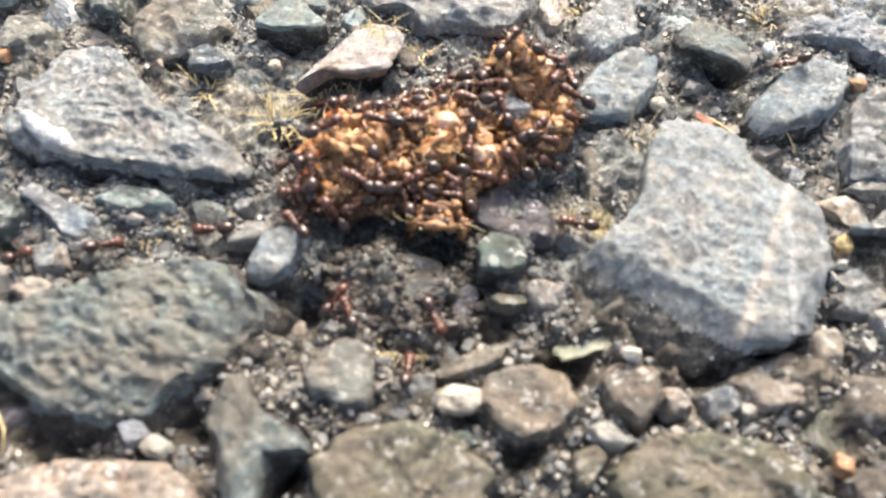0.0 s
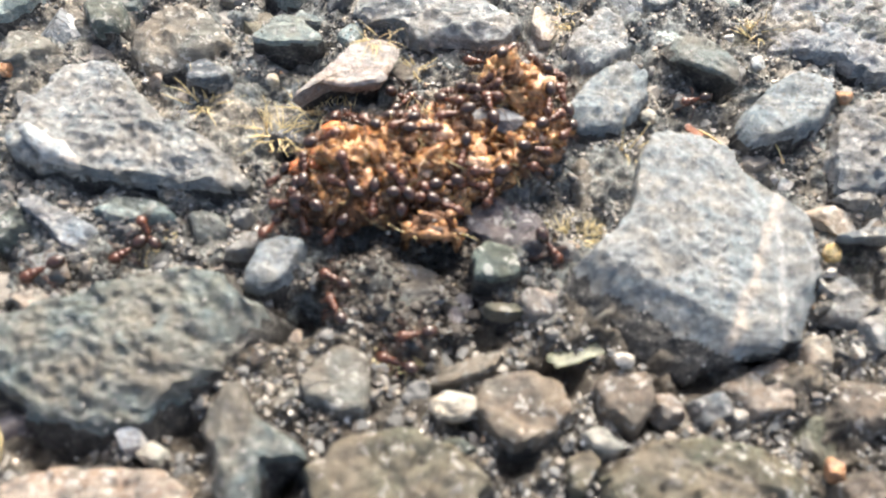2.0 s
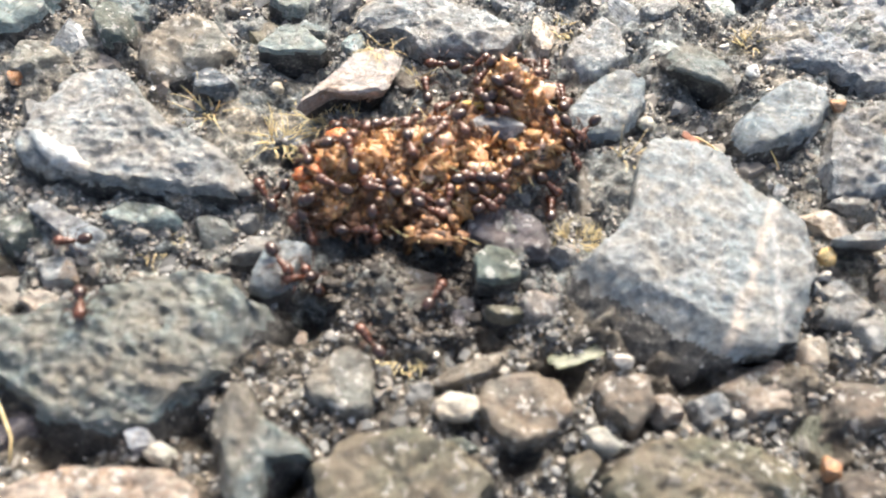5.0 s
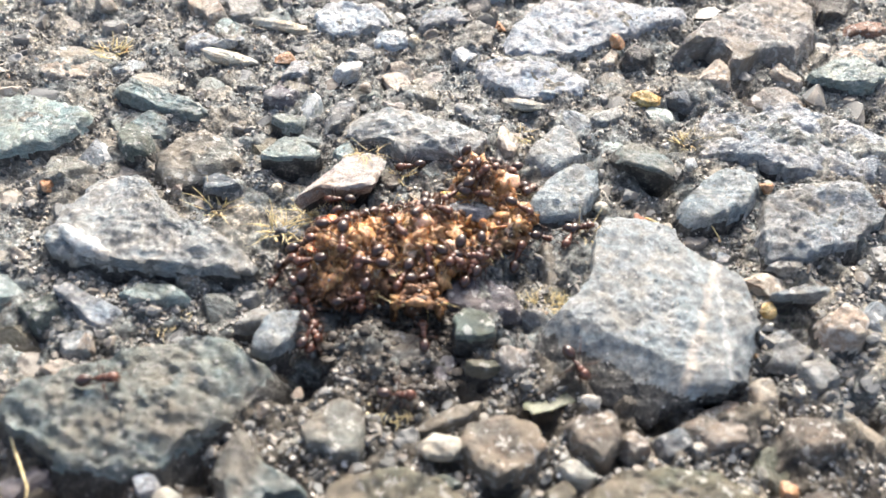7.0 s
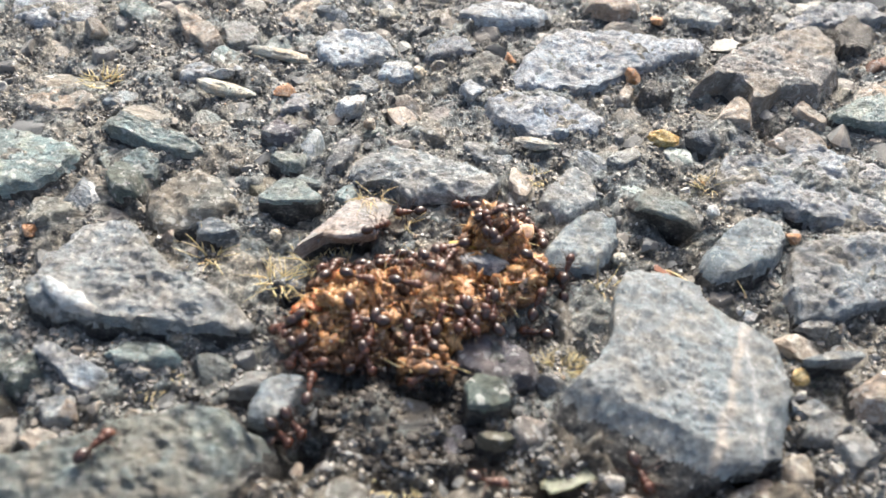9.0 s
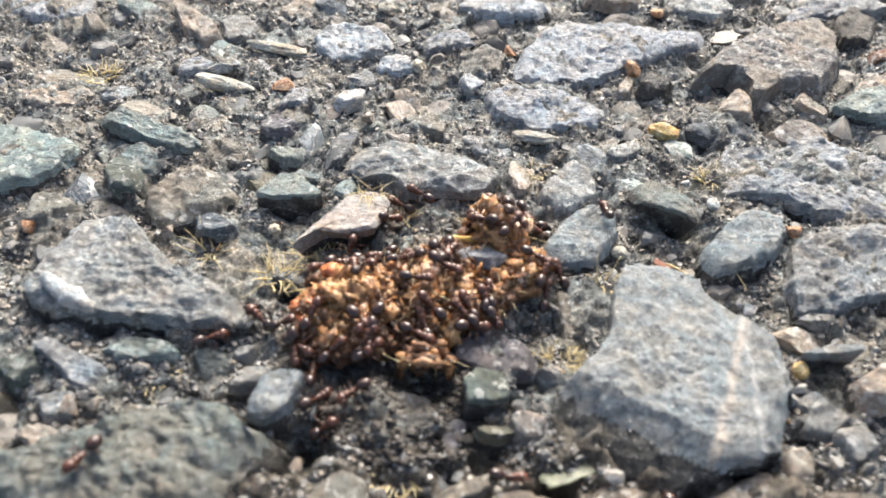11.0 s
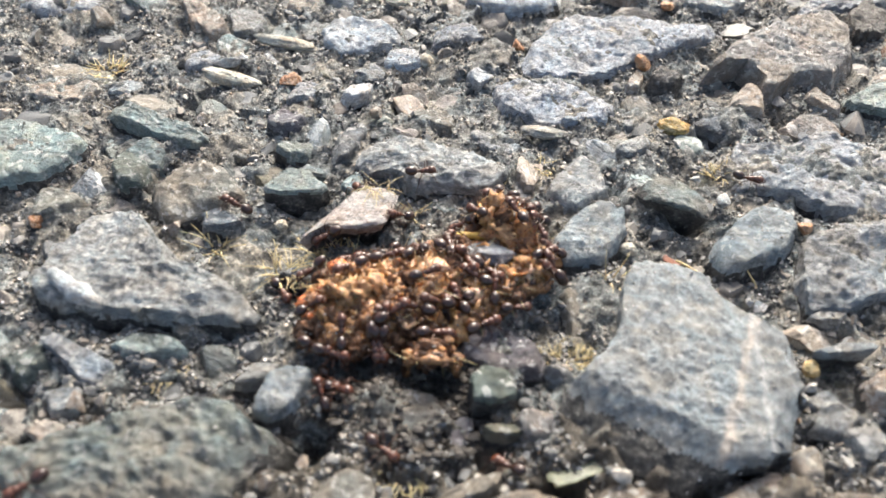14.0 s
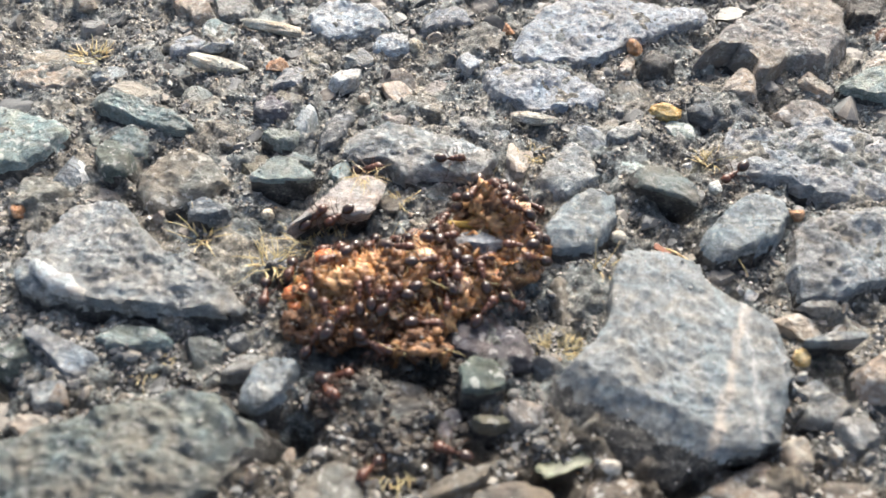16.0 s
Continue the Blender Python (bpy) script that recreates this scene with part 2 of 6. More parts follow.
def asphalt_material():
    mat, tree, shader, make, join = nodes_of("asphalt_binder")
    where = coords(make, join, vary=False)
    broad = tex_noise(make, join, where, 0.2, 5, 0.65, 0.8)
    mid = tex_noise(make, join, where, 0.9, 6, 0.7)
    grain = tex_noise(make, join, where, 2.7, 5, 0.8)
    fine = tex_noise(make, join, where, 15.0, 2, 0.6)
    # low spots of the bump noise are darkened, adding painted shade to the pits
    base = ramp(make, [(0.36, (0.034, 0.033, 0.032)), (0.5, (0.205, 0.2, 0.187)), (0.64, (0.41, 0.4, 0.375))])
    join(mid, base.inputs[0])
    tint = ramp(make, [(0.4, (0.84, 0.97, 1.04)), (0.6, (1.16, 1.05, 0.9))])
    join(broad, tint.inputs[0])
    col = mix(make, join, "MULTIPLY", 0.9, base.outputs[0], tint.outputs[0])
    sand = ramp(make, [(0.4, (0.55, 0.55, 0.55)), (0.56, (1, 1, 1)), (0.66, (2.6, 2.5, 2.3))])
    join(grain, sand.inputs[0])
    col = mix(make, join, "MULTIPLY", 1.0, col, sand.outputs[0])
    # brown soil trodden over the near binder, darkened further in place of shade there
    axis, far, edge = make("VectorMath"), make("Math"), make("Math")
    patch_at = make("Mapping")
    patch_at.inputs["Location"].default_value, patch_at.inputs["Scale"].default_value = (0, 22, 0), (0.4, 1, 0)
    join(where, patch_at.inputs["Vector"])
    axis.operation = "LENGTH"
    join(patch_at.outputs[0], axis.inputs[0])
    far.operation, edge.operation = "MULTIPLY_ADD", "MULTIPLY_ADD"
    far.inputs[1].default_value, far.inputs[2].default_value = -0.12, 1.65
    edge.inputs[1].default_value = 2.4
    join(axis.outputs["Value"], far.inputs[0])
    join(broad, edge.inputs[0])
    join(far.outputs[0], edge.inputs[2])
    cover_soil_shade = ramp(make, [(0.7, (0, 0, 0)), (1.0, (0.85, 0.85, 0.85))])
    join(edge.outputs[0], cover_soil_shade.inputs[0])
    shaded_earth = ramp(make, [(0.36, (0.024, 0.018, 0.013)), (0.5, (0.075, 0.059, 0.042)), (0.66, (0.17, 0.138, 0.1))])
    join(mid, shaded_earth.inputs[0])
    col = mix(make, join, "MIX", cover_soil_shade.outputs[0], col, shaded_earth.outputs[0])
    # single pale and brown sand grains
    cells = make("TexVoronoi")
    cells.inputs["Scale"].default_value = 3.4
    join(where, cells.inputs["Vector"])
    spots = ramp(make, [(0.16, (1, 1, 1)), (0.24, (0, 0, 0))])
    join(cells.outputs["Distance"], spots.inputs[0])
    pick = make("SeparateColor")
    join(cells.outputs["Color"], pick.inputs[0])
    gate = ramp(make, [(0.8, (0, 0, 0)), (0.84, (0.8, 0.8, 0.8))])
    join(pick.outputs[0], gate.inputs[0])
    hue = ramp(make, [(0.0, (0.3, 0.24, 0.17)), (0.4, (0.34, 0.32, 0.3)), (0.8, (0.6, 0.57, 0.52)), (1.0, (0.45, 0.26, 0.13))])
    join(pick.outputs[1], hue.inputs[0])
    some = mix(make, join, "MULTIPLY", 1.0, spots.outputs[0], gate.outputs[0])
    col = mix(make, join, "MIX", some, col, hue.outputs[0])
    join(col, shader.inputs["Base Color"])
    gloss = ramp(make, [(0.4, (0.62, 0.62, 0.62)), (0.66, (0.3, 0.3, 0.3))])
    join(fine, gloss.inputs[0])
    join(gloss.outputs[0], shader.inputs["Roughness"])
    bumped(make, join, shader, [(mid, 0.8, 0.5), (grain, 1.0, 0.34), (fine, 0.7, 0.06)])
    return mat


def grit_material(name, hues, shine=0.1):
    mat, tree, shader, make, join = nodes_of(name)
    geo = make("NewGeometry")
    where = coords(make, join, vary=False)
    hue = ramp(make, hues)
    join(geo.outputs["Random Per Island"], hue.inputs[0])
    speck = tex_noise(make, join, where, 9.0, 3, 0.7)
    shade = ramp(make, [(0.35, (0.6, 0.6, 0.6)), (0.65, (1.3, 1.3, 1.3))])
    join(speck, shade.inputs[0])
    join(mix(make, join, "MULTIPLY", 0.9, hue.outputs[0], shade.outputs[0]), shader.inputs["Base Color"])
    gloss = ramp(make, [(0.0, (0.7, 0.7, 0.7)), (0.7, (0.5, 0.5, 0.5)), (0.93, (0.2 + shine,) * 3), (1.0, (shine,) * 3)])
    join(geo.outputs["Random Per Island"], gloss.inputs[0])
    join(gloss.outputs[0], shader.inputs["Roughness"])
    bumped(make, join, shader, [(speck, 0.6, 0.08)])
    return mat


def plain_material(name, dark, light, rough, scale, relief=0.05, sheer=0.0, coat=0.0, vary=True):
    """Organic matter: two tones of noise, fine relief, some light passing through."""
    mat, tree, shader, make, join = nodes_of(name)
    where = coords(make, join, vary=vary)
    n1, n2 = tex_noise(make, join, where, scale, 5, 0.65, 0.3), tex_noise(make, join, where, scale * 5, 3, 0.6)
    two = ramp(make, [(0.38, dark), (0.62, light)])
    join(n1, two.inputs[0])
    shade = ramp(make, [(0.35, (0.65, 0.65, 0.65)), (0.65, (1.25, 1.25, 1.25))])
    join(n2, shade.inputs[0])
    join(mix(make, join, "MULTIPLY", 0.8, two.outputs[0], shade.outputs[0]), shader.inputs["Base Color"])
    shader.inputs["Roughness"].default_value = rough
    shader.inputs["Coat Weight"].default_value = coat
    shader.inputs["Coat Roughness"].default_value = 0.12
    if sheer:
        shader.inputs["Subsurface Weight"].default_value = sheer
        shader.inputs["Subsurface Radius"].default_value = (0.0012, 0.0006, 0.0003)
        shader.inputs["Subsurface Scale"].default_value = 0.5
    bumped(make, join, shader, [(n1, 0.5, relief * 3), (n2, 0.6, relief)])
    return mat


def tar_shade_material():
    """Bitumen with sand on the stones' sides; its darkness also stands in for shade."""
    mat, tree, shader, make, join = nodes_of("tar_shade_coat")
    where = coords(make, join)
    mid, grain = tex_noise(make, join, where, 0.9, 6, 0.72), tex_noise(make, join, where, 4.2, 4, 0.75)
    base = ramp(make, [(0.36, (0.022, 0.021, 0.02)), (0.52, (0.06, 0.056, 0.051)), (0.66, (0.17, 0.16, 0.145))])
    join(mid, base.inputs[0])
    speck = ramp(make, [(0.42, (0.6, 0.6, 0.6)), (0.56, (1, 1, 1)), (0.66, (3.0, 2.9, 2.7))])
    join(grain, speck.inputs[0])
    join(mix(make, join, "MULTIPLY", 1.0, base.outputs[0], speck.outputs[0]), shader.inputs["Base Color"])
    gloss = ramp(make, [(0.35, (0.6, 0.6, 0.6)), (0.65, (0.36, 0.36, 0.36))])
    join(grain, gloss.inputs[0])
    join(gloss.outputs[0], shader.inputs["Roughness"])
    bumped(make, join, shader, [(mid, 0.9, 0.5), (grain, 0.9, 0.22)])
    return mat


ASPHALT = asphalt_material()
TAR_SHADE = tar_shade_material()
GRIT = grit_material("sand_grit", [(0.0, (0.06, 0.059, 0.057)), (0.3, (0.13, 0.127, 0.12)), (0.6, (0.22, 0.212, 0.196)), (0.8, (0.29, 0.243, 0.186)), (0.93, (0.38, 0.355, 0.32)), (0.98, (0.58, 0.56, 0.53)), (1.0, (0.42, 0.26, 0.14))], 0.28)
DUST = grit_material("stone_dust", [(0.0, (0.2, 0.19, 0.17)), (0.5, (0.32, 0.31, 0.29)), (0.9, (0.45, 0.42, 0.38)), (1.0, (0.65, 0.63, 0.6))])
SOIL_SHADE = grit_material("dark_soil_and_shade", [(0.0, (0.013, 0.01, 0.008)), (0.6, (0.034, 0.026, 0.019)), (1.0, (0.08, 0.063, 0.045))])
CHIP = grit_material("chipping_rock", [(0.0, (0.045, 0.045, 0.044)), (0.3, (0.1, 0.1, 0.098)), (0.6, (0.17, 0.172, 0.168)), (0.85, (0.17, 0.14, 0.112)), (1.0, (0.22, 0.21, 0.19))], 0.42)
CRUMB = [plain_material("orange_brown_crumb", (0.17, 0.065, 0.023), (0.53, 0.265, 0.1), 0.36, 1.1, 0.16, 0.15, 0.12),
         plain_material("tan_crumb", (0.26, 0.118, 0.044), (0.62, 0.36, 0.16), 0.38, 1.1, 0.16, 0.15, 0.12),
         plain_material("dark_brown_crumb", (0.06, 0.03, 0.016), (0.26, 0.12, 0.055), 0.45, 1.6, 0.2, 0.0),
         plain_material("pale_pink_crumb", (0.5, 0.28, 0.16), (0.75, 0.52, 0.36), 0.35, 1.2, 0.04, 0.25),
         plain_material("pitted_brown_mass", (0.05, 0.021, 0.01), (0.36, 0.18, 0.075), 0.36, 0.8, 0.2, 0.0, 0.25),
         plain_material("red_orange_crumb", (0.3, 0.07, 0.02), (0.6, 0.22, 0.08), 0.35, 1.2, 0.05, 0.2),
         plain_material("yellow_fibre_strip", (0.45, 0.27, 0.04), (0.72, 0.52, 0.14), 0.5, 1.6, 0.05, 0.1)]
STRAW = plain_material("dry_straw_fibre", (0.42, 0.31, 0.14), (0.7, 0.57, 0.33), 0.6, 2.5, 0.03, 0.1)
MOSS = plain_material("dry_yellow_moss", (0.4, 0.31, 0.15), (0.68, 0.56, 0.32), 0.65, 2.0, 0.03, 0.1)
LEAF = plain_material("pale_green_leaf", (0.08, 0.085, 0.052), (0.2, 0.205, 0.135), 0.5, 1.2, 0.05, 0.1)
RED_FLAKE = plain_material("red_brown_flake", (0.15, 0.05, 0.03), (0.32, 0.14, 0.08), 0.5, 1.6, 0.05)
GASTER = plain_material("black_brown_chitin", (0.014, 0.007, 0.005), (0.042, 0.016, 0.01), 0.3, 2.0, 0.012, 0.0, 0.2)
CHITIN = plain_material("red_brown_chitin", (0.038, 0.013, 0.007), (0.105, 0.032, 0.014), 0.34, 2.5, 0.02, 0.0, 0.15)
LIMB = plain_material("dark_amber_chitin", (0.03, 0.012, 0.007), (0.08, 0.032, 0.016), 0.35, 3.0, 0.01, 0.0, 0.2)


# ---- builders ----
def link_mesh(name, verts, faces, material, parent=None, label="", smooth=True, crease=0):
    """Vertices in millimetres, in the space of the object."""
    me = bpy.data.meshes.new(name)
    me.from_pydata([tuple(v) for v in np.asarray(verts, float) * MM], [], [tuple(int(i) for i in q) for q in faces])
    me.materials.append(material)
    if smooth:
        me.polygons.foreach_set("use_smooth", [True] * len(me.polygons))
    if crease:
        me.set_sharp_from_angle(angle=radians(crease))
    me.update()
    ob = new(name, me)
    ob.parent = parent
    if label:
        tagged(ob, label)
    return ob


def wobble(p, scale, octaves=4, rough=0.9):
    return noise.fractal(Vector(p) * scale, rough, 2.0, octaves)


DENSE = 0.21                                  # spacing of the ground sheet under the view, mm
FLOOR = -1.35                                 # mean height of the binder between the stones
RISE = np.zeros((700, 700))                   # how far the binder climbs between close stones, mm


# hollows between the stones: place, width and depth in millimetres
HOLLOWS = [(-1.8, -3.3, 1.5, 2.4), (-9.6, -18.6, 1.5, 2.4), (-9.6, -8.0, 1.6, 1.5), (12.0, -11.6, 1.7, 1.8), (6.2, -11.2, 1.3, 1.8), (-21.0, -17.4, 1.8, 1.8), (2.8, -19.6, 1.6, 1.6), (-7.4, -2.9, 1.9, 1.4), (-13.7, 12.5, 1.4, 1.0), (17.2, 13.0, 1.3, 1.0), (28.3, 16.0, 1.5, 0.8), (-28.3, 0.2, 1.2, 1.1), (-24.5, -0.1, 1.2, 1.1), (-20.4, -0.3, 1.2, 1.1), (-16.4, -0.2, 1.1, 1), (-10.5, 9, 1, 1.2), (-7.7, 9.5, 1, 1.2), (18.7, 12.8, 1.1, 1.2), (22.5, 8.1, 1.1, 1.1), (15.8, -9.4, 1.2, 1.2), (19.3, -8, 1.2, 1.2), (28.8, 15, 1.2, 1), (25.5, 17, 1.1, 1), (9.3, 7.5, 1, 1.1), (-14.6, 12.7, 1, 1.3), (-12.6, 13, 1, 1.3), (-6.4, -0.4, 1.6, 1.2), (-9.8, 0.6, 1.6, 1.2), (2.6, -4.6, 1.0, 1.0), (-8.5, -17.9, 1.3, 2.6), (-9.5, -8.8, 1.5, 1.6), (-13.9, -16.3, 1.1, 1.8), (7.2, -10.5, 1.2, 1.8), (14.9, -10.0, 1.4, 1.5), (4.4, -15.5, 1.1, 1.6), (2.7, -8.5, 1.0, 1.3)]


def floor_height(x, y):
    i, j = cells(x, y)
    z = FLOOR + RISE[i, j] + 0.5 * wobble((x, y, 3.1), 0.16, 5) + 0.48 * wobble((x, y, 9.0), 0.6, 5, 0.7)
    pit = max(0.0, wobble((x, y, 6.6), 0.21, 3) - 0.3) + 0.7 * max(0.0, wobble((x, y, 2.6), 0.45, 3) - 0.22)
    for a, b, r, d in HOLLOWS:
        q = ((x - a) ** 2 + (y - b) ** 2) / (r * r)
        if q < 6:
            z -= d * math.exp(-q)
    near, far = min(1.0, max(0.0, (-y - 1) / 6)), min(1.0, max(0.0, (y - 9) / 8))
    return z + 0.17 * wobble((x, y, 1.0), 1.9, 3, 0.6) - 2.1 * pit - 0.05 * near + 0.6 * far + 0.6 * near * wobble((x, y, 12.0), 0.33, 4, 0.6) + 0.4 * near * wobble((x, y, 14.0), 0.95, 3, 0.6)


def smooth_loop(corners, count):
    """A closed outline with slightly blunted corners, evenly divided."""
    p = np.asarray(corners, float)
    for _ in range(1):
        q = np.roll(p, -1, 0)
        p = np.stack([0.9 * p + 0.1 * q, 0.1 * p + 0.9 * q], 1).reshape(-1, 2)
    q = np.vstack([p, p[:1]])
    s = np.r_[0, np.cumsum(np.hypot(*np.diff(q, axis=0).T))]
    at = np.linspace(0, s[-1], count, endpoint=False)
    return np.stack([np.interp(at, s, q[:, 0]), np.interp(at, s, q[:, 1])], 1)


TAKEN = np.zeros((700, 700), bool)            # ground already covered, in cells of 0.25 mm
STONES = []


def cells(x, y):
    return ((np.asarray(x) + 80) / 0.25).astype(int).clip(0, 699), ((np.asarray(y) + 70) / 0.25).astype(int).clip(0, 699)


def cover(loop, grow=0.0):
    c = loop.mean(0)
    lo, hi = loop.min(0) - 1, loop.max(0) + 1
    gx, gy = np.meshgrid(np.arange(lo[0], hi[0], 0.25), np.arange(lo[1], hi[1], 0.25))
    inside = np.zeros(gx.shape, bool)
    x0, y0 = loop.T
    x1, y1 = np.roll(loop, -1, 0).T
    for a, b, d, e in zip(x0, y0, x1, y1):
        cut = (b > gy) != (e > gy)
        inside ^= cut & (gx < (d - a) * (gy - b) / (e - b + 1e-9) + a)
    i, j = cells(gx[inside], gy[inside])
    TAKEN[i, j] = True


def stone_mesh(corners, height, flare, slope, seed, deep=-3.2, cuts=7, fine=0.33, chip=None, levels=7, rough=1.0, coat=0.0, pits=0.0):
    """A broken stone from its plan: a chipped top of several planes, ragged edge, sides that run down into the binder."""
    rnd = random.Random(seed)
    size = math.sqrt(abs(sum(a[0] * b[1] - a[1] * b[0] for a, b in zip(corners, corners[1:] + corners[:1]))) / 2)
    fine = fine * min(1.0, 0.5 + size / 14)
    length = sum(math.dist(a, b) for a, b in zip(corners, corners[1:] + corners[:1]))
    count = int(min(240, max(24, length / fine)))
    loop = smooth_loop(corners, count)
    rings = int(min(58, max(5, size / fine / (1.6 if size < 8 else 0.85))))
    shift = Vector((rnd.uniform(-90, 90), rnd.uniform(-90, 90), rnd.uniform(-90, 90)))
    planes = []
    slope = slope if size > 4 or rough < 1 else (slope[0] + rnd.uniform(-0.22, 0.22), slope[1] + rnd.uniform(-0.22, 0.22))
    for k in range(cuts if size > 5 else 3):
        a = rnd.uniform(0, 2 * math.pi)
        cx, cy = math.cos(a), math.sin(a)
        far = max(cx * p[0] + cy * p[1] for p in corners)
        if size < 5 and rough < 1:
            planes.append((cx, cy, rnd.choice((0.25, 0.5, 0.9)), far * rnd.uniform(0.55, 0.95)))
        elif size < 5:
            planes.append((cx, cy, rnd.choice((0.3, 0.7, 1.4)), far * rnd.uniform(0.35, 0.85)))
        else:
            planes.append((cx, cy, rnd.choice((0.12, 0.2, 0.35, 0.6)), far * rnd.uniform(0.62, 0.95)))
    if chip:
        planes.append(chip)
    amp = (0.05 * size + 0.1) * rough
    small = min(1.0, 0.25 + size / 10)
    lay = Euler((rnd.uniform(-0.3, 0.3), rnd.uniform(-0.3, 0.3), rnd.uniform(0, 3))).to_matrix()
    verts, faces = [], []

    def top(x, y, edge, reach):
        lean = height + slope[0] * x + slope[1] * y
        z = lean
        for cx, cy, steep, off in planes:
            z = min(z, lean + 0.03 * size - steep * max(0.0, cx * x + cy * y - off))
        v = Vector((x, y, 0)) + shift
        z += amp * noise.fractal(v * 0.3, 0.8, 2.1, 4) + 0.3 * amp * noise.fractal(v * 1.5, 0.7, 2.1, 3)
        w = lay @ v
        t = 2.6 * noise.noise(Vector((w.x * 0.12, w.y * 0.45, 7.7)))
        z += rough * 0.16 * (math.floor(t) + min(1.0, 4 * (t - math.floor(t)))) * min(1.0, size / 6)
        large = min(1.0, size / 6)
        z += large * (0.2 * noise.noise(Vector((w.x * 0.22, w.y * 0.85, 3.3))) + 0.12 * noise.noise(Vector((w.x * 0.7, w.y * 2.2, 9.1))))
        if pits:
            z -= pits * max(0.0, noise.noise(v * 0.34) - 0.18) + 0.4 * pits * max(0.0, noise.noise(v * 0.9) - 0.2)
        # the rim is worn round
        z -= 0.12 * large * max(0.0, reach - 0.8) ** 2 / 0.04
        z -= 0.5 * large * rough * max(0.0, noise.noise(v * 0.75 + lay @ Vector((9, 4, 2))) - 0.22)
        return z + (0.07 + 0.09 * large * rough) * noise.noise(v * 1.3) + 0.09 * noise.noise(v * 2.3) + 0.05 * noise.noise(v * 4.3) - edge * 0.1

    for k in range(rings + 1):
        f = (k / rings) ** 0.9
        for p in loop:
            x, y = p * f
            if k == rings:
                j = 0.8 * small * noise.fractal(Vector((x, y, 5)) * 0.8 + shift, 0.6, 2.0, 4)
                x, y = x * (1 + j / (size + 1)), y * (1 + j / (size + 1))
            verts.append((x, y, top(x, y, 0.0 if k < rings else 1.2, f)))
    edge = [verts[rings * count + i] for i in range(count)]
    for k in range(1, levels + 1):
        u = (k / levels) ** 1.3
        for i in range(count):
            x, y, z = edge[i]
            r = math.hypot(x, y) + 1e-6
            out = (flare + (0.35 if flare > 0.15 else 0.0)) * u + 0.12 * small * math.sin(u * math.pi)
            v = Vector((x, y, -4 * u)) + shift
            out += (0.4 * noise.fractal(v * 0.55, 0.7, 2.0, 4) + 0.1 * noise.noise(v * 2.6)) * (0.25 + u) * small
            verts.append((x + x / r * out, y + y / r * out, z + (deep - z) * u))
    for k in range(rings + levels):
        a, b = k * count, (k + 1) * count
        for i in range(count):
            j = (i + 1) % count
            faces.append((a + i, b + i, b + j, a + j))
    if not coat:
        return verts, faces
    # tar doubling as side shade, worn off the top along a ragged line
    tar_shaded = []
    for q in faces:
        x, y, z = np.mean([verts[i] for i in q], 0)
        v = Vector((x, y, z)) + shift
        under = height + slope[0] * x + slope[1] * y - z
        worn = 0.45 * noise.fractal(v * 0.5, 0.7, 2.0, 4) + 0.2 * noise.noise(v * 2.1)
        tar_shaded.append(under + 0.6 * worn > 0.42 + (1 - coat) * 1.6)
    return verts, faces, tar_shaded


def stone(x, y, height, kind, corners, flare, slope, label, chip=None, rough=1.0, coat=0.55, pits=0.0):
    """One aggregate stone: middle of its plan, height of its top, rock, corners round the middle."""
    if sum(a[0] * b[1] - a[1] * b[0] for a, b in zip(corners, corners[1:] + corners[:1])) < 0:
        corners = corners[::-1]
    verts, faces, tar_shaded = stone_mesh(corners, height, flare, slope, len(STONES) * 7 + 3, chip=chip, rough=rough, coat=coat, pits=pits)
    ob = link_mesh("stone", verts, faces, STONE[kind], crease=34)
    ob.data.materials.append(TAR_SHADE)
    ob.data.polygons.foreach_set("material_index", [int(k) for k in tar_shaded])
    ob.location = (x * MM, y * MM, 0)
    tagged(ob, label, "stone", "stones set in the asphalt")
    loop = smooth_loop(corners, 40)
    cover(loop * 1.03 + (x, y))
    STONES.append((ob, x, y, height))
    return ob


def lump(rx, ry, rz, seed, rough=0.18, rings=9, count=14, scale=0.9):
    """A rounded, uneven body."""
    rnd = random.Random(seed)
    shift = Vector((rnd.uniform(-50, 50), rnd.uniform(-50, 50), rnd.uniform(-50, 50)))
    verts, faces = [(0, 0, -rz)], []
    for k in range(1, rings):
        a = math.pi * k / rings
        for i in range(count):
            b = 2 * math.pi * i / count
            d = Vector((math.sin(a) * math.cos(b), math.sin(a) * math.sin(b), -math.cos(a)))
            s = 1 + rough * noise.fractal(d * scale * 1.6 + shift, 0.8, 2.0, 3)
            verts.append((d.x * rx * s, d.y * ry * s, d.z * rz * s))
    verts.append((0, 0, rz))
    for i in range(count):
        j = (i + 1) % count
        faces.append((0, 1 + j, 1 + i))
        for k in range(rings - 2):
            a, b = 1 + k * count, 1 + (k + 1) * count
            faces.append((a + i, a + j, b + j, b + i))
        faces.append((1 + (rings - 2) * count + i, 1 + (rings - 2) * count + j, len(verts) - 1))
    return verts, faces


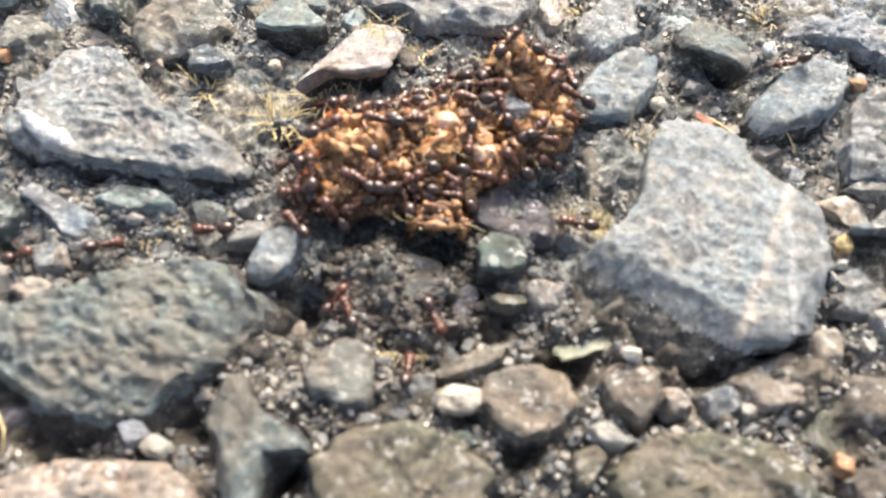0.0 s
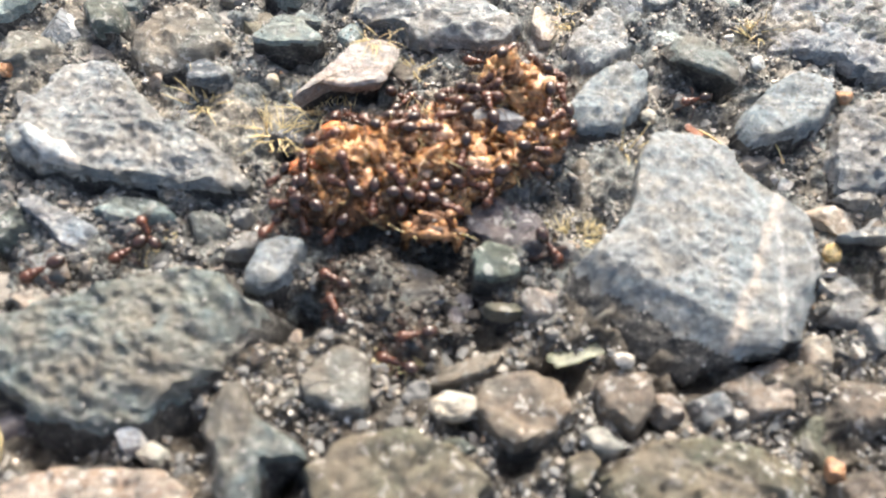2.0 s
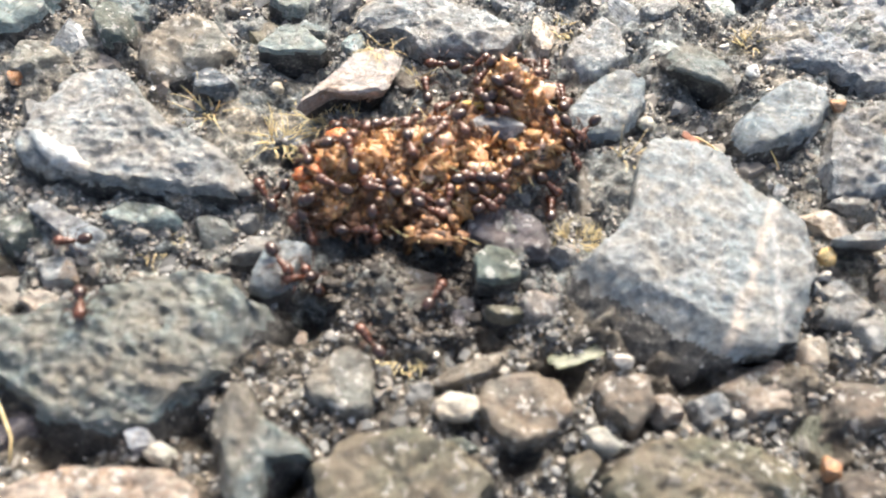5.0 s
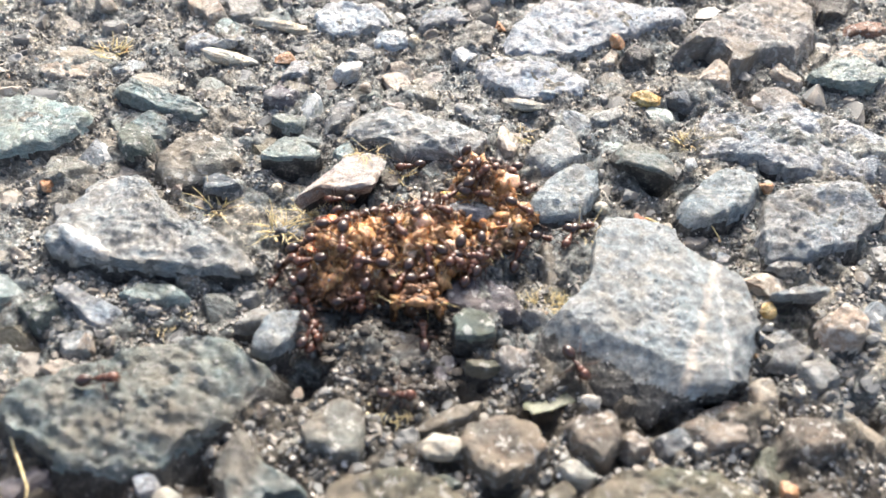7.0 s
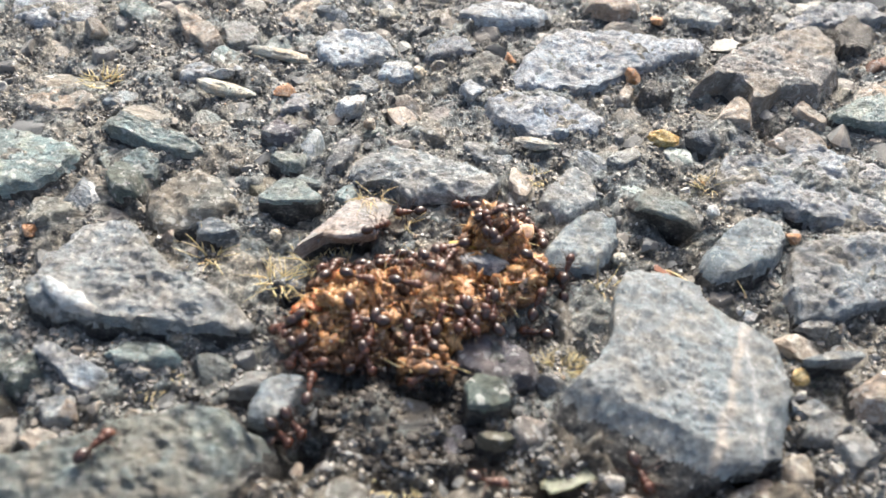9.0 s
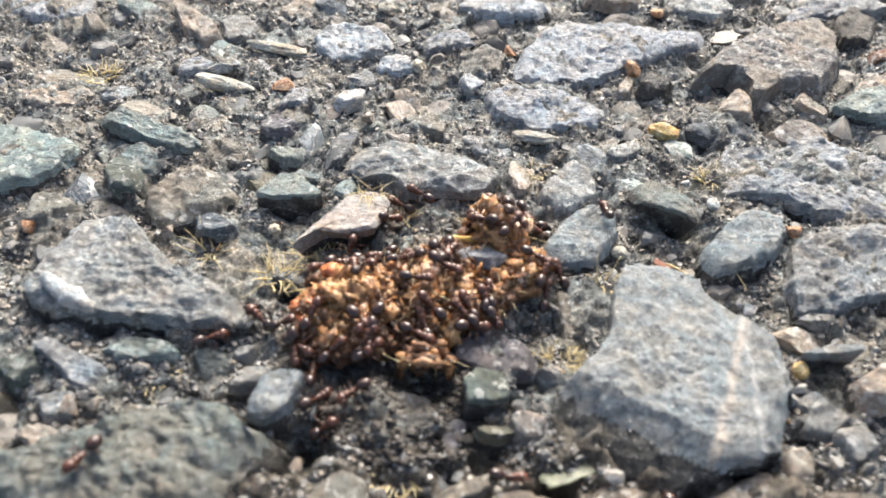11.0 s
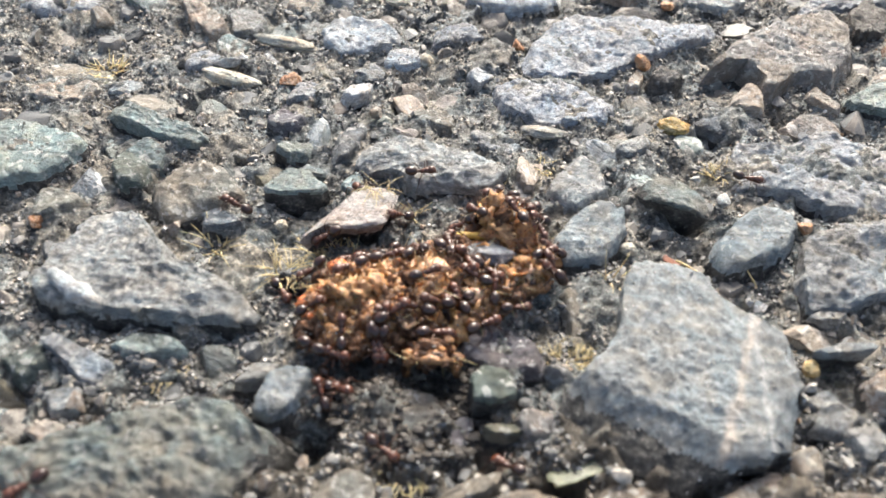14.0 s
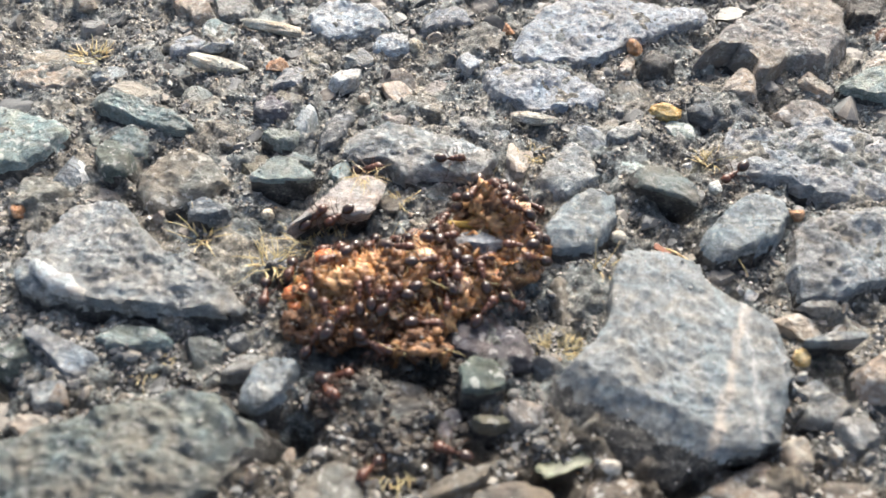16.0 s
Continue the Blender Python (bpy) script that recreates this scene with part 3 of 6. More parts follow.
def shard(rx, ry, rz, seed, count=9, rings=11, around=18):
    """A broken chip: a round body cut by flat faces."""
    rnd = random.Random(seed)
    cuts = []
    for _ in range(count):
        a, h = rnd.uniform(0, 2 * math.pi), rnd.uniform(-0.8, 0.9)
        w = math.sqrt(1 - h * h)
        cuts.append((Vector((w * math.cos(a), w * math.sin(a), h)), rnd.uniform(0.38, 0.72)))
    verts, faces = lump(1, 1, 1, seed, 0.1, rings, around, 0.8)
    out = []
    for p in verts:
        p = Vector(p)
        for n, off in cuts:
            d = p.dot(n) - off
            if d > 0:
                p = p - n * d
        out.append((p.x * rx * 1.35, p.y * ry * 1.35, p.z * rz * 1.35))
    return out, faces


def pebble(x, y, z, rx, ry, rz, kind, label):
    verts, faces = shard(rx, ry, rz, int(x * 31 + y * 17)) if kind not in ("amber", "cream") else lump(rx, ry, rz, int(x * 7), 0.28, 10, 16, 0.8)
    ob = link_mesh("pebble", verts, faces, STONE[kind], crease=22)
    z = max(z - 0.4 * rz, floor_height(x, y) + 0.45 * rz) if z < 0.2 else z
    ob.matrix_world = Matrix.LocRotScale((x * MM, y * MM, z * MM), Euler((0.1, 0.15, random.Random(int(x * 99)).uniform(-0.5, 0.5))), None)
    tagged(ob, label, "pebble", "loose pebbles on the asphalt")
    a = np.linspace(0, 2 * math.pi, 16, endpoint=False)
    cover(np.stack([x + rx * np.cos(a), y + ry * np.sin(a)], 1))
    return ob


# ---- stones, largest to smallest ----
stone(13.9, -3.0, 1.2, "granite", [(-2.3, 7.6), (-1.2, 9.7), (1.4, 10.3), (3.6, 8.5), (4.5, 6.5), (6.2, 5.1), (8.3, 3.4), (8.5, 1.1), (7.9, -1.9), (7.2, -4.7), (4.6, -5.6), (2.0, -6.5), (-0.1, -7.3), (-3.3, -5.8), (-6.9, -3.7), (-7.0, -1.7), (-4.8, 0.6), (-3.2, 2.5), (-2.7, 5.0)], -0.1, (0, 0),
      "large pale blue-grey granite stone with a pale vein, set in asphalt", (-0.457, -0.89, 0.8, 2.3), rough=0.4, coat=0.45)
stone(-23.1, 2.9, 0.75, "grey", [(-7.4, -2.1), (-7.4, 1.3), (-5.5, 4.9), (-4.1, 6.0), (-1.7, 5.4), (0.5, 2.8), (2.3, 1.3), (5.9, -0.1), (8.8, -2.3), (9.0, -3.5), (5.7, -3.7), (1.3, -3.6), (-1.9, -3.4), (-5.5, -3.1)], 0.3, (0, 0),
      "large grey schist stone with a white quartz streak, in asphalt", rough=0.8, coat=0.6)
stone(-13.8, 13.1, 0.6, "green", [(-3.0, -0.8), (-1.1, 1.7), (0.7, 1.3), (2.4, -0.2), (2.3, -0.8), (-1.3, -1.2)], 0.1, (0, 0.12),
      "block-shaped stone with a grey-green worn top and tarred, shade-dark sides", rough=0.6, coat=1)
stone(-8.7, 9.7, 1.0, "palepink", [(-3.9, -3.3), (-2.3, -0.8), (-0.1, 2.5), (2.9, 3.8), (3.3, 1.9), (2.3, -1.0), (-0.4, -1.8), (-2.0, -1.4)], -2.2, (0.02, 0),
      "pinkish flat stone slab with an undercut edge", rough=0.25, coat=0.2)
stone(-19.0, 9.1, 0.2, "slate", [(-1.8, 0.5), (-0.9, 1.6), (1.8, 0.5), (1.8, -0.6), (0.2, -1.3), (-1.2, -0.8)], 0.2, (0, 0),
      "small blue-grey angular stone beside dry moss")
stone(-21.6, 11.7, 0.6, "dark", [(-3.7, -1.2), (-2.5, 2.5), (-0.7, 3.7), (2.3, 2.0), (3.3, 0.4), (1.9, -1.4), (0.5, -2.5), (-1.1, -3.5)], 0.6, (0, 0),
      "dark grey rounded stone with rough crust", (0.48, -0.88, 0.5, 0.9))
stone(-28.1, 14.4, 0.2, "teal", [(-1.4, -0.5), (-1.5, 1.7), (-0.2, 2.1), (1.2, 0.6), (1.7, -1.6), (0.2, -2.4)], 0.3, (0, 0),
      "small dark green rounded stone set in worn asphalt")
stone(-28.2, 19.8, 0.6, "green", [(-4.7, 1.3), (-4.4, 2.7), (-1.2, 1.7), (3.3, 0.0), (6.0, -2.0), (4.7, -2.9), (-0.3, -1.0), (-3.2, 0.2)], 0.2, (0, 0),
      "long pale green stone with a dark broken edge")
stone(-37.1, 15.7, 0.6, "green", [(-6.1, 1.9), (-3.3, 3.1), (-0.3, 3.1), (3.6, 1.5), (4.3, 0.4), (3.2, -1.6), (1.2, -3.5), (-2.7, -4.9)], 0.4, (0, 0),
      "broad flat pale green stone in asphalt", rough=0.5)
stone(-32.8, 9.8, 0.0, "dark", [(-2.7, -0.2), (-1.1, 1.6), (0.7, 1.7), (2.6, 0.3), (1.9, -1.5), (-1.4, -1.9)], 0.4, (0, 0),
      "dark greenish stone with pale crust")
stone(-3.7, 15.9, 0.7, "grey", [(-6.4, 0.2), (-4.9, 2.4), (-0.3, 3.7), (4.2, 2.3), (6.8, -0.0), (5.5, -2.3), (2.5, -1.9), (-0.6, -2.5), (-2.3, -0.9), (-4.6, -0.9)], 0.3, (0, 0),
      "rough grey-green layered stone behind the crumbs")
stone(-10.6, 18.9, 0.3, "slate", [(-1.4, -1.0), (-0.4, 1.9), (0.8, 2.5), (1.6, 1.5), (0.3, -2.3), (-0.9, -2.6)], 0.2, (0, 0),
      "small blue-grey triangular stone set in worn asphalt")
stone(8.9, 15.1, 0.3, "grey", [(-1.4, 1.5), (0.9, 3.9), (2.4, 2.0), (2.5, -0.1), (0.0, -2.6), (-2.0, -3.3), (-2.4, -1.2)], 0.5, (0, 0),
      "grey weathered stone with pale grit on it")
stone(9.5, 9.4, 0.9, "bluemid", [(-2.9, -1.2), (-0.8, 2.0), (1.2, 3.6), (2.9, 2.6), (2.8, 0.5), (1.2, -2.3), (-1.4, -2.9), (-3.1, -2.4)], 0.5, (0, 0),
      "blue-grey angular stone with a chipped edge", (0.09, -1.00, 0.5, 0.9), rough=0.6, coat=0.5)
stone(16.8, 13.7, 1.0, "bluegreen", [(-2.9, 1.3), (-1.1, 2.6), (1.5, 1.2), (2.7, -1.1), (2.2, -2.1), (0.1, -1.4), (-2.4, -0.4)], -1.4, (0, 0),
      "greenish stone with a dark hollow beneath its edge", rough=0.7, coat=1)
stone(22.6, 10.4, 0.8, "bluemid", [(-3.4, -1.1), (-0.7, 1.9), (1.3, 3.5), (3.4, 2.9), (3.3, 0.8), (1.6, -1.5), (-1.8, -3.3), (-3.6, -3.2)], 0.7, (0, 0),
      "blue-grey oval stone with a smooth top", rough=0.5, coat=0.5)
stone(30.2, 19.2, 0.15, "purple", [(-6.9, 2.7), (-2.6, 2.8), (1.5, 4.9), (4.2, 3.6), (7.1, 2.3), (10.2, -0.4), (6.4, -5.2), (-0.4, -5.0), (-3.5, -2.9), (-7.8, -2.9), (-8.1, 0.1)], 0.4, (0, 0),
      "broad pale violet-grey stone with white veins", rough=0.7, coat=0.3)
stone(29.6, 8.4, 0.2, "grey", [(-3.3, 2.2), (-0.1, 4.2), (5.1, 5.3), (6.2, 0.6), (2.4, -2.4), (-1.8, -4.0), (-4.3, -4.7), (-4.3, -1.4)], 0.4, (0, 0),
      "mottled grey and tan stone flush with the asphalt")
stone(26.2, -0.1, 0.9, "grey", [(-2.5, -0.4), (-0.3, 0.4), (2.3, 0.6), (2.1, -0.0), (-1.6, -0.6)], -1.2, (0, 0),
      "thin grey stone chip with a dark gap under it", rough=0.5)
stone(3.4, -1.0, -0.4, "purpledark", [(-3.0, -0.8), (-2.3, 1.7), (0.5, 2.5), (2.4, 0.2), (2.8, -1.5), (-0.3, -2.1)], 0.4, (0, 0),
      "dark purple stone in front of the crumbs")
stone(2.5, -4.5, 0.6, "teal", [(-1.6, 0.5), (-0.8, 1.4), (0.8, 1.2), (1.5, 0.1), (1.5, -0.7), (0.0, -1.3), (-1.4, -1.3)], 0.0, (0, 0),
      "dark teal block-shaped stone beside the hole", rough=0.5, coat=1)
stone(-3.9, -6.2, -0.7, "dark", [(-3.3, 1.1), (-0.4, 2.0), (2.6, 1.2), (3.8, -0.5), (0.6, -2.0), (-3.3, -1.9)], 0.8, (0, 0),
      "dark rough stone in front of the hole")
stone(-11.2, -5.8, 0.4, "bluemid", [(-1.6, -1.7), (-1.1, 1.2), (0.1, 2.0), (1.6, 1.8), (1.2, 0.2), (0.5, -1.6), (-0.8, -1.9)], 0.2, (0, 0),
      "pale blue-green leaning stone chip set in worn asphalt")
stone(-21.0, -2.6, -0.4, "green", [(-2.7, -0.3), (-1.2, 0.9), (2.0, 0.7), (2.8, -0.4), (-0.9, -0.9)], 0.4, (0, 0),
      "layered greenish stone chip under a larger stone")
stone(-25.0, -4.3, -0.3, "purple", [(-3.2, 1.1), (-2.4, 1.9), (2.6, -0.1), (3.5, -1.3), (0.6, -1.6), (-1.1, -0.1)], 0.3, (0, 0),
      "bent violet-grey stone chip set in worn asphalt")
stone(-19.1, -1.0, -0.4, "dark", [(-1.0, 0.0), (-0.0, 0.7), (1.1, 0.1), (-0.1, -0.8)], 0.2, (0, 0),
      "small dark stone chip set in worn asphalt")
stone(-18.5, -12.3, 1.0, "bluegreen", [(-8.8, -1.2), (-7.6, 0.7), (-5.0, 2.5), (-2.0, 3.7), (1.0, 5.3), (4.8, 5.0), (7.3, 2.9), (6.6, 0.5), (5.2, -0.9), (3.1, -2.5), (2.3, -3.8), (0.6, -4.6), (-2.6, -4.3), (-4.8, -3.3)], 1.2, (0, 0),
      "huge blue-green grey stone with a pitted weathered face", (0.10, -0.99, 0.35, 1.6), pits=0.9)
stone(-6.1, -12.9, -0.1, "dark", [(-2.4, -0.3), (-0.6, 2.4), (0.9, 2.3), (1.7, 1.0), (1.8, -1.3), (0.5, -1.8), (-0.4, -1.2), (-1.5, -1.1)], 0.3, (0, 0),
      "grey rounded stone chip set in worn asphalt", rough=0.7)
stone(-10.3, -17.4, 0.6, "bluegreen", [(-2.2, 3.9), (-0.9, 3.5), (0.0, 1.9), (1.9, 1.0), (3.1, 0.1), (1.9, -0.1), (0.8, -0.3), (0.8, -1.6), (1.0, -3.5), (-0.7, -3.7), (-1.8, -1.8), (-1.6, 0.1), (-2.9, 1.1)], 0.8, (0, 0),
      "pale teal bent stone beside a dark gap")
stone(-2.1, -18.0, 0.3, "olive", [(-4.7, 0.4), (-3.1, 2.1), (-0.1, 2.7), (3.0, 2.1), (4.6, 0.5), (4.5, -1.9), (-0.0, -3.1), (-4.2, -2.7)], 0.6, (0, 0),
      "pale green stone with a yellowish lichen ring")
stone(4.4, -13.3, 0.1, "mauve", [(-2.5, 1.4), (-0.2, 2.1), (2.0, 1.9), (2.9, -0.2), (1.8, -1.2), (-0.0, -2.3), (-1.4, -1.4), (-2.6, -0.3)], 0.3, (0, 0),
      "pinkish grey angular stone chip set in worn asphalt", rough=0.6, coat=0.35)
stone(10.3, -12.1, 0.3, "mauve", [(-1.7, 0.5), (-0.7, 1.5), (1.4, 1.4), (1.6, -0.4), (0.5, -2.0), (-1.1, -0.8)], 0.2, (0, 0),
      "pinkish grey pointed pebble stone set in worn asphalt", rough=0.6, coat=0.15)
stone(9.0, -14.8, 0.0, "cream", [(-1.2, 0.4), (-0.1, 0.8), (1.4, -0.2), (0.6, -0.6), (-0.7, -0.4)], 0.2, (0, 0),
      "cream stone flake set in worn asphalt")
stone(7.9, -16.5, -0.2, "olive", [(-0.8, 0.6), (0.3, 1.1), (1.1, 0.6), (0.0, -1.2), (-0.6, -1.0)], 0.2, (0, 0),
      "pale greenish tooth-shaped stone chip set in worn asphalt")
stone(14.6, -16.5, 0.2, "olive", [(-5.6, -1.0), (-3.3, 1.8), (-0.2, 2.5), (2.9, 2.2), (4.9, 1.5), (5.5, -0.8), (0.8, -3.0), (-5.1, -3.2)], 0.8, (0, 0),
      "broad pale grey-green stone set in worn asphalt")
stone(-17.7, -20.7, 0.5, "pink", [(-5.8, -0.1), (-3.3, 1.4), (1.7, 2.0), (4.8, 1.5), (5.9, -0.3), (1.4, -2.1), (-4.8, -2.5)], 0.4, (0, 0),
      "flat pale pink stone set in worn asphalt")
stone(-16.9, -17.1, -0.2, "blue", [(-1.0, 0.3), (0.3, 0.7), (0.9, -0.3), (-0.2, -0.8)], 0.2, (0, 0),
      "small pale blue stone chip set in worn asphalt")
stone(-8.9, -13.9, -0.4, "dark", [(-0.9, -0.4), (0.5, 0.9), (0.9, 0.2), (-0.5, -0.7)], 0.2, (0, 0),
      "small grey stone chip set in worn asphalt")
stone(1.0, -15.7, -0.5, "teal", [(-1.3, 0.1), (-0.1, 0.5), (1.1, -0.0), (0.3, -0.6)], 0.2, (0, 0),
      "small dark teal stone chip set in worn asphalt")
stone(1.2, -11.2, -0.4, "dark", [(-2.5, -0.9), (0.3, 0.8), (2.0, 1.3), (1.4, -0.1), (-1.2, -1.1)], 0.3, (0, 0),
      "flat grey stone chip set in worn asphalt")
stone(5.4, -6.4, -0.2, "rose", [(-1.4, 0.2), (-0.2, 1.1), (1.0, 0.5), (1.1, -0.8), (-0.6, -1.1)], 0.3, (0, 0),
      "pink stone chip set in worn asphalt")
stone(3.2, -7.1, -0.4, "olive", [(-1.4, 0.1), (0.9, 0.5), (1.3, -0.1), (-0.8, -0.5)], 0.2, (0, 0),
      "pale green splinter of stone set in worn asphalt")
stone(19.5, -10.4, -0.8, "tan", [(-3.2, 0.0), (0.7, 2.0), (2.6, 0.9), (1.6, -1.0), (-1.7, -2.0)], 0.5, (0, 0),
      "brownish grey stone chip set in worn asphalt")
stone(24.2, -11.0, -0.2, "mauve", [(-1.2, 1.4), (1.2, 2.0), (2.4, -0.6), (-0.5, -1.9), (-1.9, -1.0)], 0.4, (0, 0),
      "pale pink stone lump set in worn asphalt", coat=0.3)
stone(24.8, -4.5, -0.2, "grey", [(-1.4, 0.8), (0.8, 1.5), (1.9, 0.1), (0.3, -1.3), (-1.6, -1.1)], 0.3, (0, 0),
      "grey stone chip set in worn asphalt")
stone(23.4, -16.0, 0.2, "mauve", [(-1.5, 0.2), (0.7, 1.1), (2.0, -0.2), (-1.2, -1.2)], 0.3, (0, 0),
      "pinkish stone chip set in worn asphalt")
stone(28.8, -2.7, 0.6, "pink", [(-1.5, 0.5), (0.7, 2.0), (1.7, 0.4), (0.6, -1.5), (-1.5, -1.4)], 0.4, (0, 0),
      "pink knobbly stone set in worn asphalt")
stone(26.4, -6.3, -0.2, "grey", [(-1.4, 0.6), (0.6, 1.2), (1.5, -0.3), (-0.7, -1.5)], 0.3, (0, 0),
      "grey stone chip set in worn asphalt")
stone(15.5, -12.2, -0.3, "slate", [(-1.1, 0.4), (0.6, 1.1), (1.1, -0.3), (-0.6, -1.2)], 0.4, (0, 0),
      "slate stone chip set in worn asphalt")
stone(13.0, -12.2, -0.5, "tan", [(-1.2, 0.2), (0.5, 0.9), (1.0, -0.3), (-0.3, -0.8)], 0.3, (0, 0),
      "tan stone chip set in worn asphalt")
stone(-44.2, 39.7, 0.4, "purple", [(-4.4, -1.7), (-4.9, 2.1), (0.9, 4.0), (4.1, 0.9), (4.6, -2.3), (-0.4, -3.1)], 0.4, (0, 0),
      "broad flat pinkish grey stone set in worn asphalt")
stone(-40.7, 36.3, -0.2, "dark", [(-2.2, 1.1), (0.9, 1.0), (1.9, -1.1), (-0.6, -1.0)], 0.3, (0, 0),
      "dark brown stone chip set in worn asphalt")
stone(-34.1, 39.3, 0.0, "green", [(-3.5, 0.6), (-2.1, 2.2), (2.0, 0.5), (3.2, -1.4), (0.4, -2.0)], 0.3, (0, 0),
      "pale green stone set in worn asphalt")
stone(-28.4, 37.5, 0.4, "pink", [(-3.7, 3.8), (-2.1, 3.5), (2.0, -0.5), (3.5, -2.5), (1.7, -3.6), (-1.4, -0.6)], 0.3, (0, 0),
      "pale pink elongated stone set in worn asphalt")
stone(-30.7, 29.4, -0.1, "grey", [(-1.7, -0.3), (-0.3, 1.9), (1.2, 1.2), (1.1, -1.0), (-0.3, -1.8)], 0.3, (0, 0),
      "flat grey stone chip set in worn asphalt")
stone(-26.8, 30.2, 0.0, "purple", [(-1.8, 0.1), (-0.1, 1.9), (2.0, 0.7), (0.8, -1.2), (-0.9, -1.5)], 0.3, (0, 0),
      "flat violet-grey stone chip set in worn asphalt")
stone(-25.9, 26.1, -0.3, "dark", [(-1.5, -0.2), (-0.1, 1.0), (1.2, 0.1), (0.4, -0.9)], 0.2, (0, 0),
      "dark stone chip set in worn asphalt")
stone(-10.8, 25.2, 0.8, "white", [(-1.4, -0.6), (-0.4, 1.1), (1.5, 1.5), (1.3, 0.1), (0.0, -0.9), (-1.0, -1.2)], -0.2, (0, 0),
      "white rhombic quartz chip with a shaded underside")
stone(-12.0, 35.1, 0.6, "blue", [(-3.8, 1.4), (-1.5, 3.2), (2.8, 2.1), (4.8, -0.3), (2.2, -2.4), (-1.2, -2.8), (-3.2, -1.1)], 0.4, (0, 0),
      "pale blue-grey stone set in worn asphalt")
stone(-7.1, 31.8, 0.3, "blue", [(-1.8, 0.1), (-0.1, 1.9), (1.5, 1.0), (1.8, -0.6), (0.3, -1.3), (-1.7, -1.1)], 0.3, (0, 0),
      "blue-grey stone chip set in worn asphalt")
stone(-2.5, 36.4, 0.2, "purple", [(-2.7, -1.1), (-1.4, 0.8), (1.5, 2.0), (3.4, 0.4), (1.0, -0.7), (-1.8, -1.4)], 0.3, (0, 0),
      "flat violet-grey stone set in worn asphalt")
stone(3.6, 43.8, 0.6, "blue", [(-4.8, -0.6), (-3.0, 1.6), (1.4, 2.1), (4.9, 0.5), (3.8, -1.5), (-2.2, -2.2)], 0.5, (0, 0),
      "pale blue-grey stone at the far side")
stone(-3.6, 43.3, 0.0, "dark", [(-1.7, -0.9), (-0.1, 1.0), (1.4, 1.4), (1.1, -0.1), (-0.7, -1.3)], 0.2, (0, 0),
      "brown stone splinter set in worn asphalt")
stone(13.4, 35.7, 0.6, "blue", [(-8.9, -3.4), (-6.2, 2.1), (-3.7, 5.2), (1.2, 5.2), (6.6, 4.9), (11.4, 4.6), (10.7, 2.6), (4.8, -0.5), (0.4, -4.2), (-2.0, -5.6), (-5.8, -5.8), (-8.4, -5.1)], 0.5, (0, 0),
      "large pale blue-grey stone with a pointed end", rough=0.6)
stone(7.3, 26.4, 0.4, "blue", [(-5.7, 0.9), (-3.5, 2.9), (-0.3, 3.6), (3.5, 2.7), (5.4, 0.1), (4.7, -2.2), (1.5, -3.3), (-1.6, -2.9), (-4.1, -1.8)], 0.6, (0, 0),
      "grey striated dome-shaped stone set in worn asphalt")
stone(16.3, 46.7, 0.9, "pink", [(-4.3, -0.5), (-0.7, 3.5), (2.9, 0.6), (2.7, -1.2), (-0.6, -2.3)], 0.3, (0, 0),
      "bright pinkish white stone set in worn asphalt")
stone(25.4, 46.7, 0.4, "grey", [(-3.5, 0.7), (-0.8, 2.6), (2.3, 1.6), (3.9, -0.7), (0.8, -2.8), (-2.6, -1.4)], 0.4, (0, 0),
      "pale grey stone set in worn asphalt")
stone(31.4, 35.4, 1.7, "rose", [(-9.0, -4.0), (-4.0, 1.9), (0.9, 5.4), (5.7, 8.1), (7.1, 6.2), (5.8, 0.3), (2.5, -4.3), (-0.2, -3.4), (-3.8, -7.1), (-4.9, -2.7)], 1.2, (-0.02, 0),
      "tall pinkish tan angular stone set in worn asphalt", rough=0.6, coat=-0.5)
stone(41.5, 47.2, 0.6, "purple", [(-7.8, -3.4), (-2.6, 2.1), (4.4, 3.7), (6.0, 0.5), (1.6, -1.0), (-1.7, -1.8)], 0.4, (0, 0),
      "pinkish grey stone set in worn asphalt")
stone(41.6, 43.0, 1.0, "black", [(-2.2, 0.4), (0.9, 4.1), (2.8, 1.2), (1.0, -2.5), (-2.5, -3.3)], 0.5, (0, 0),
      "very dark brown stone set in worn asphalt")
stone(44.2, 38.6, 0.4, "rust", [(-2.8, -0.1), (1.2, 1.9), (3.4, 1.0), (0.8, -1.2), (-2.7, -1.6)], 0.3, (0, 0),
      "reddish brown stone chip set in worn asphalt")
stone(42.2, 33.7, 0.3, "tan", [(-3.1, -0.4), (1.7, 2.5), (5.1, 2.0), (0.6, -1.9), (-4.3, -2.2)], 0.4, (0, 0),
      "pinkish tan stone set in worn asphalt")
stone(38.9, 29.1, 0.9, "green", [(-4.4, -0.8), (-1.6, 1.7), (1.5, 2.6), (4.6, 0.7), (2.0, -2.1), (-2.2, -2.1)], 0.1, (0, 0),
      "pale green-white stone with a dark edge")
stone(32.8, 28.9, 0.4, "tan", [(-1.3, 1.4), (-0.3, 1.7), (1.7, -1.2), (1.0, -1.8), (-1.1, -0.2)], 0.2, (0, 0),
      "long tan bone-shaped stone splinter set in worn asphalt")
stone(25.7, 27.6, 0.8, "tan", [(-2.3, -0.9), (0.3, 2.6), (1.1, 1.0), (1.3, -1.4), (-0.3, -1.4)], 0.6, (0, 0),
      "tan-grey pyramid-shaped stone set in worn asphalt")
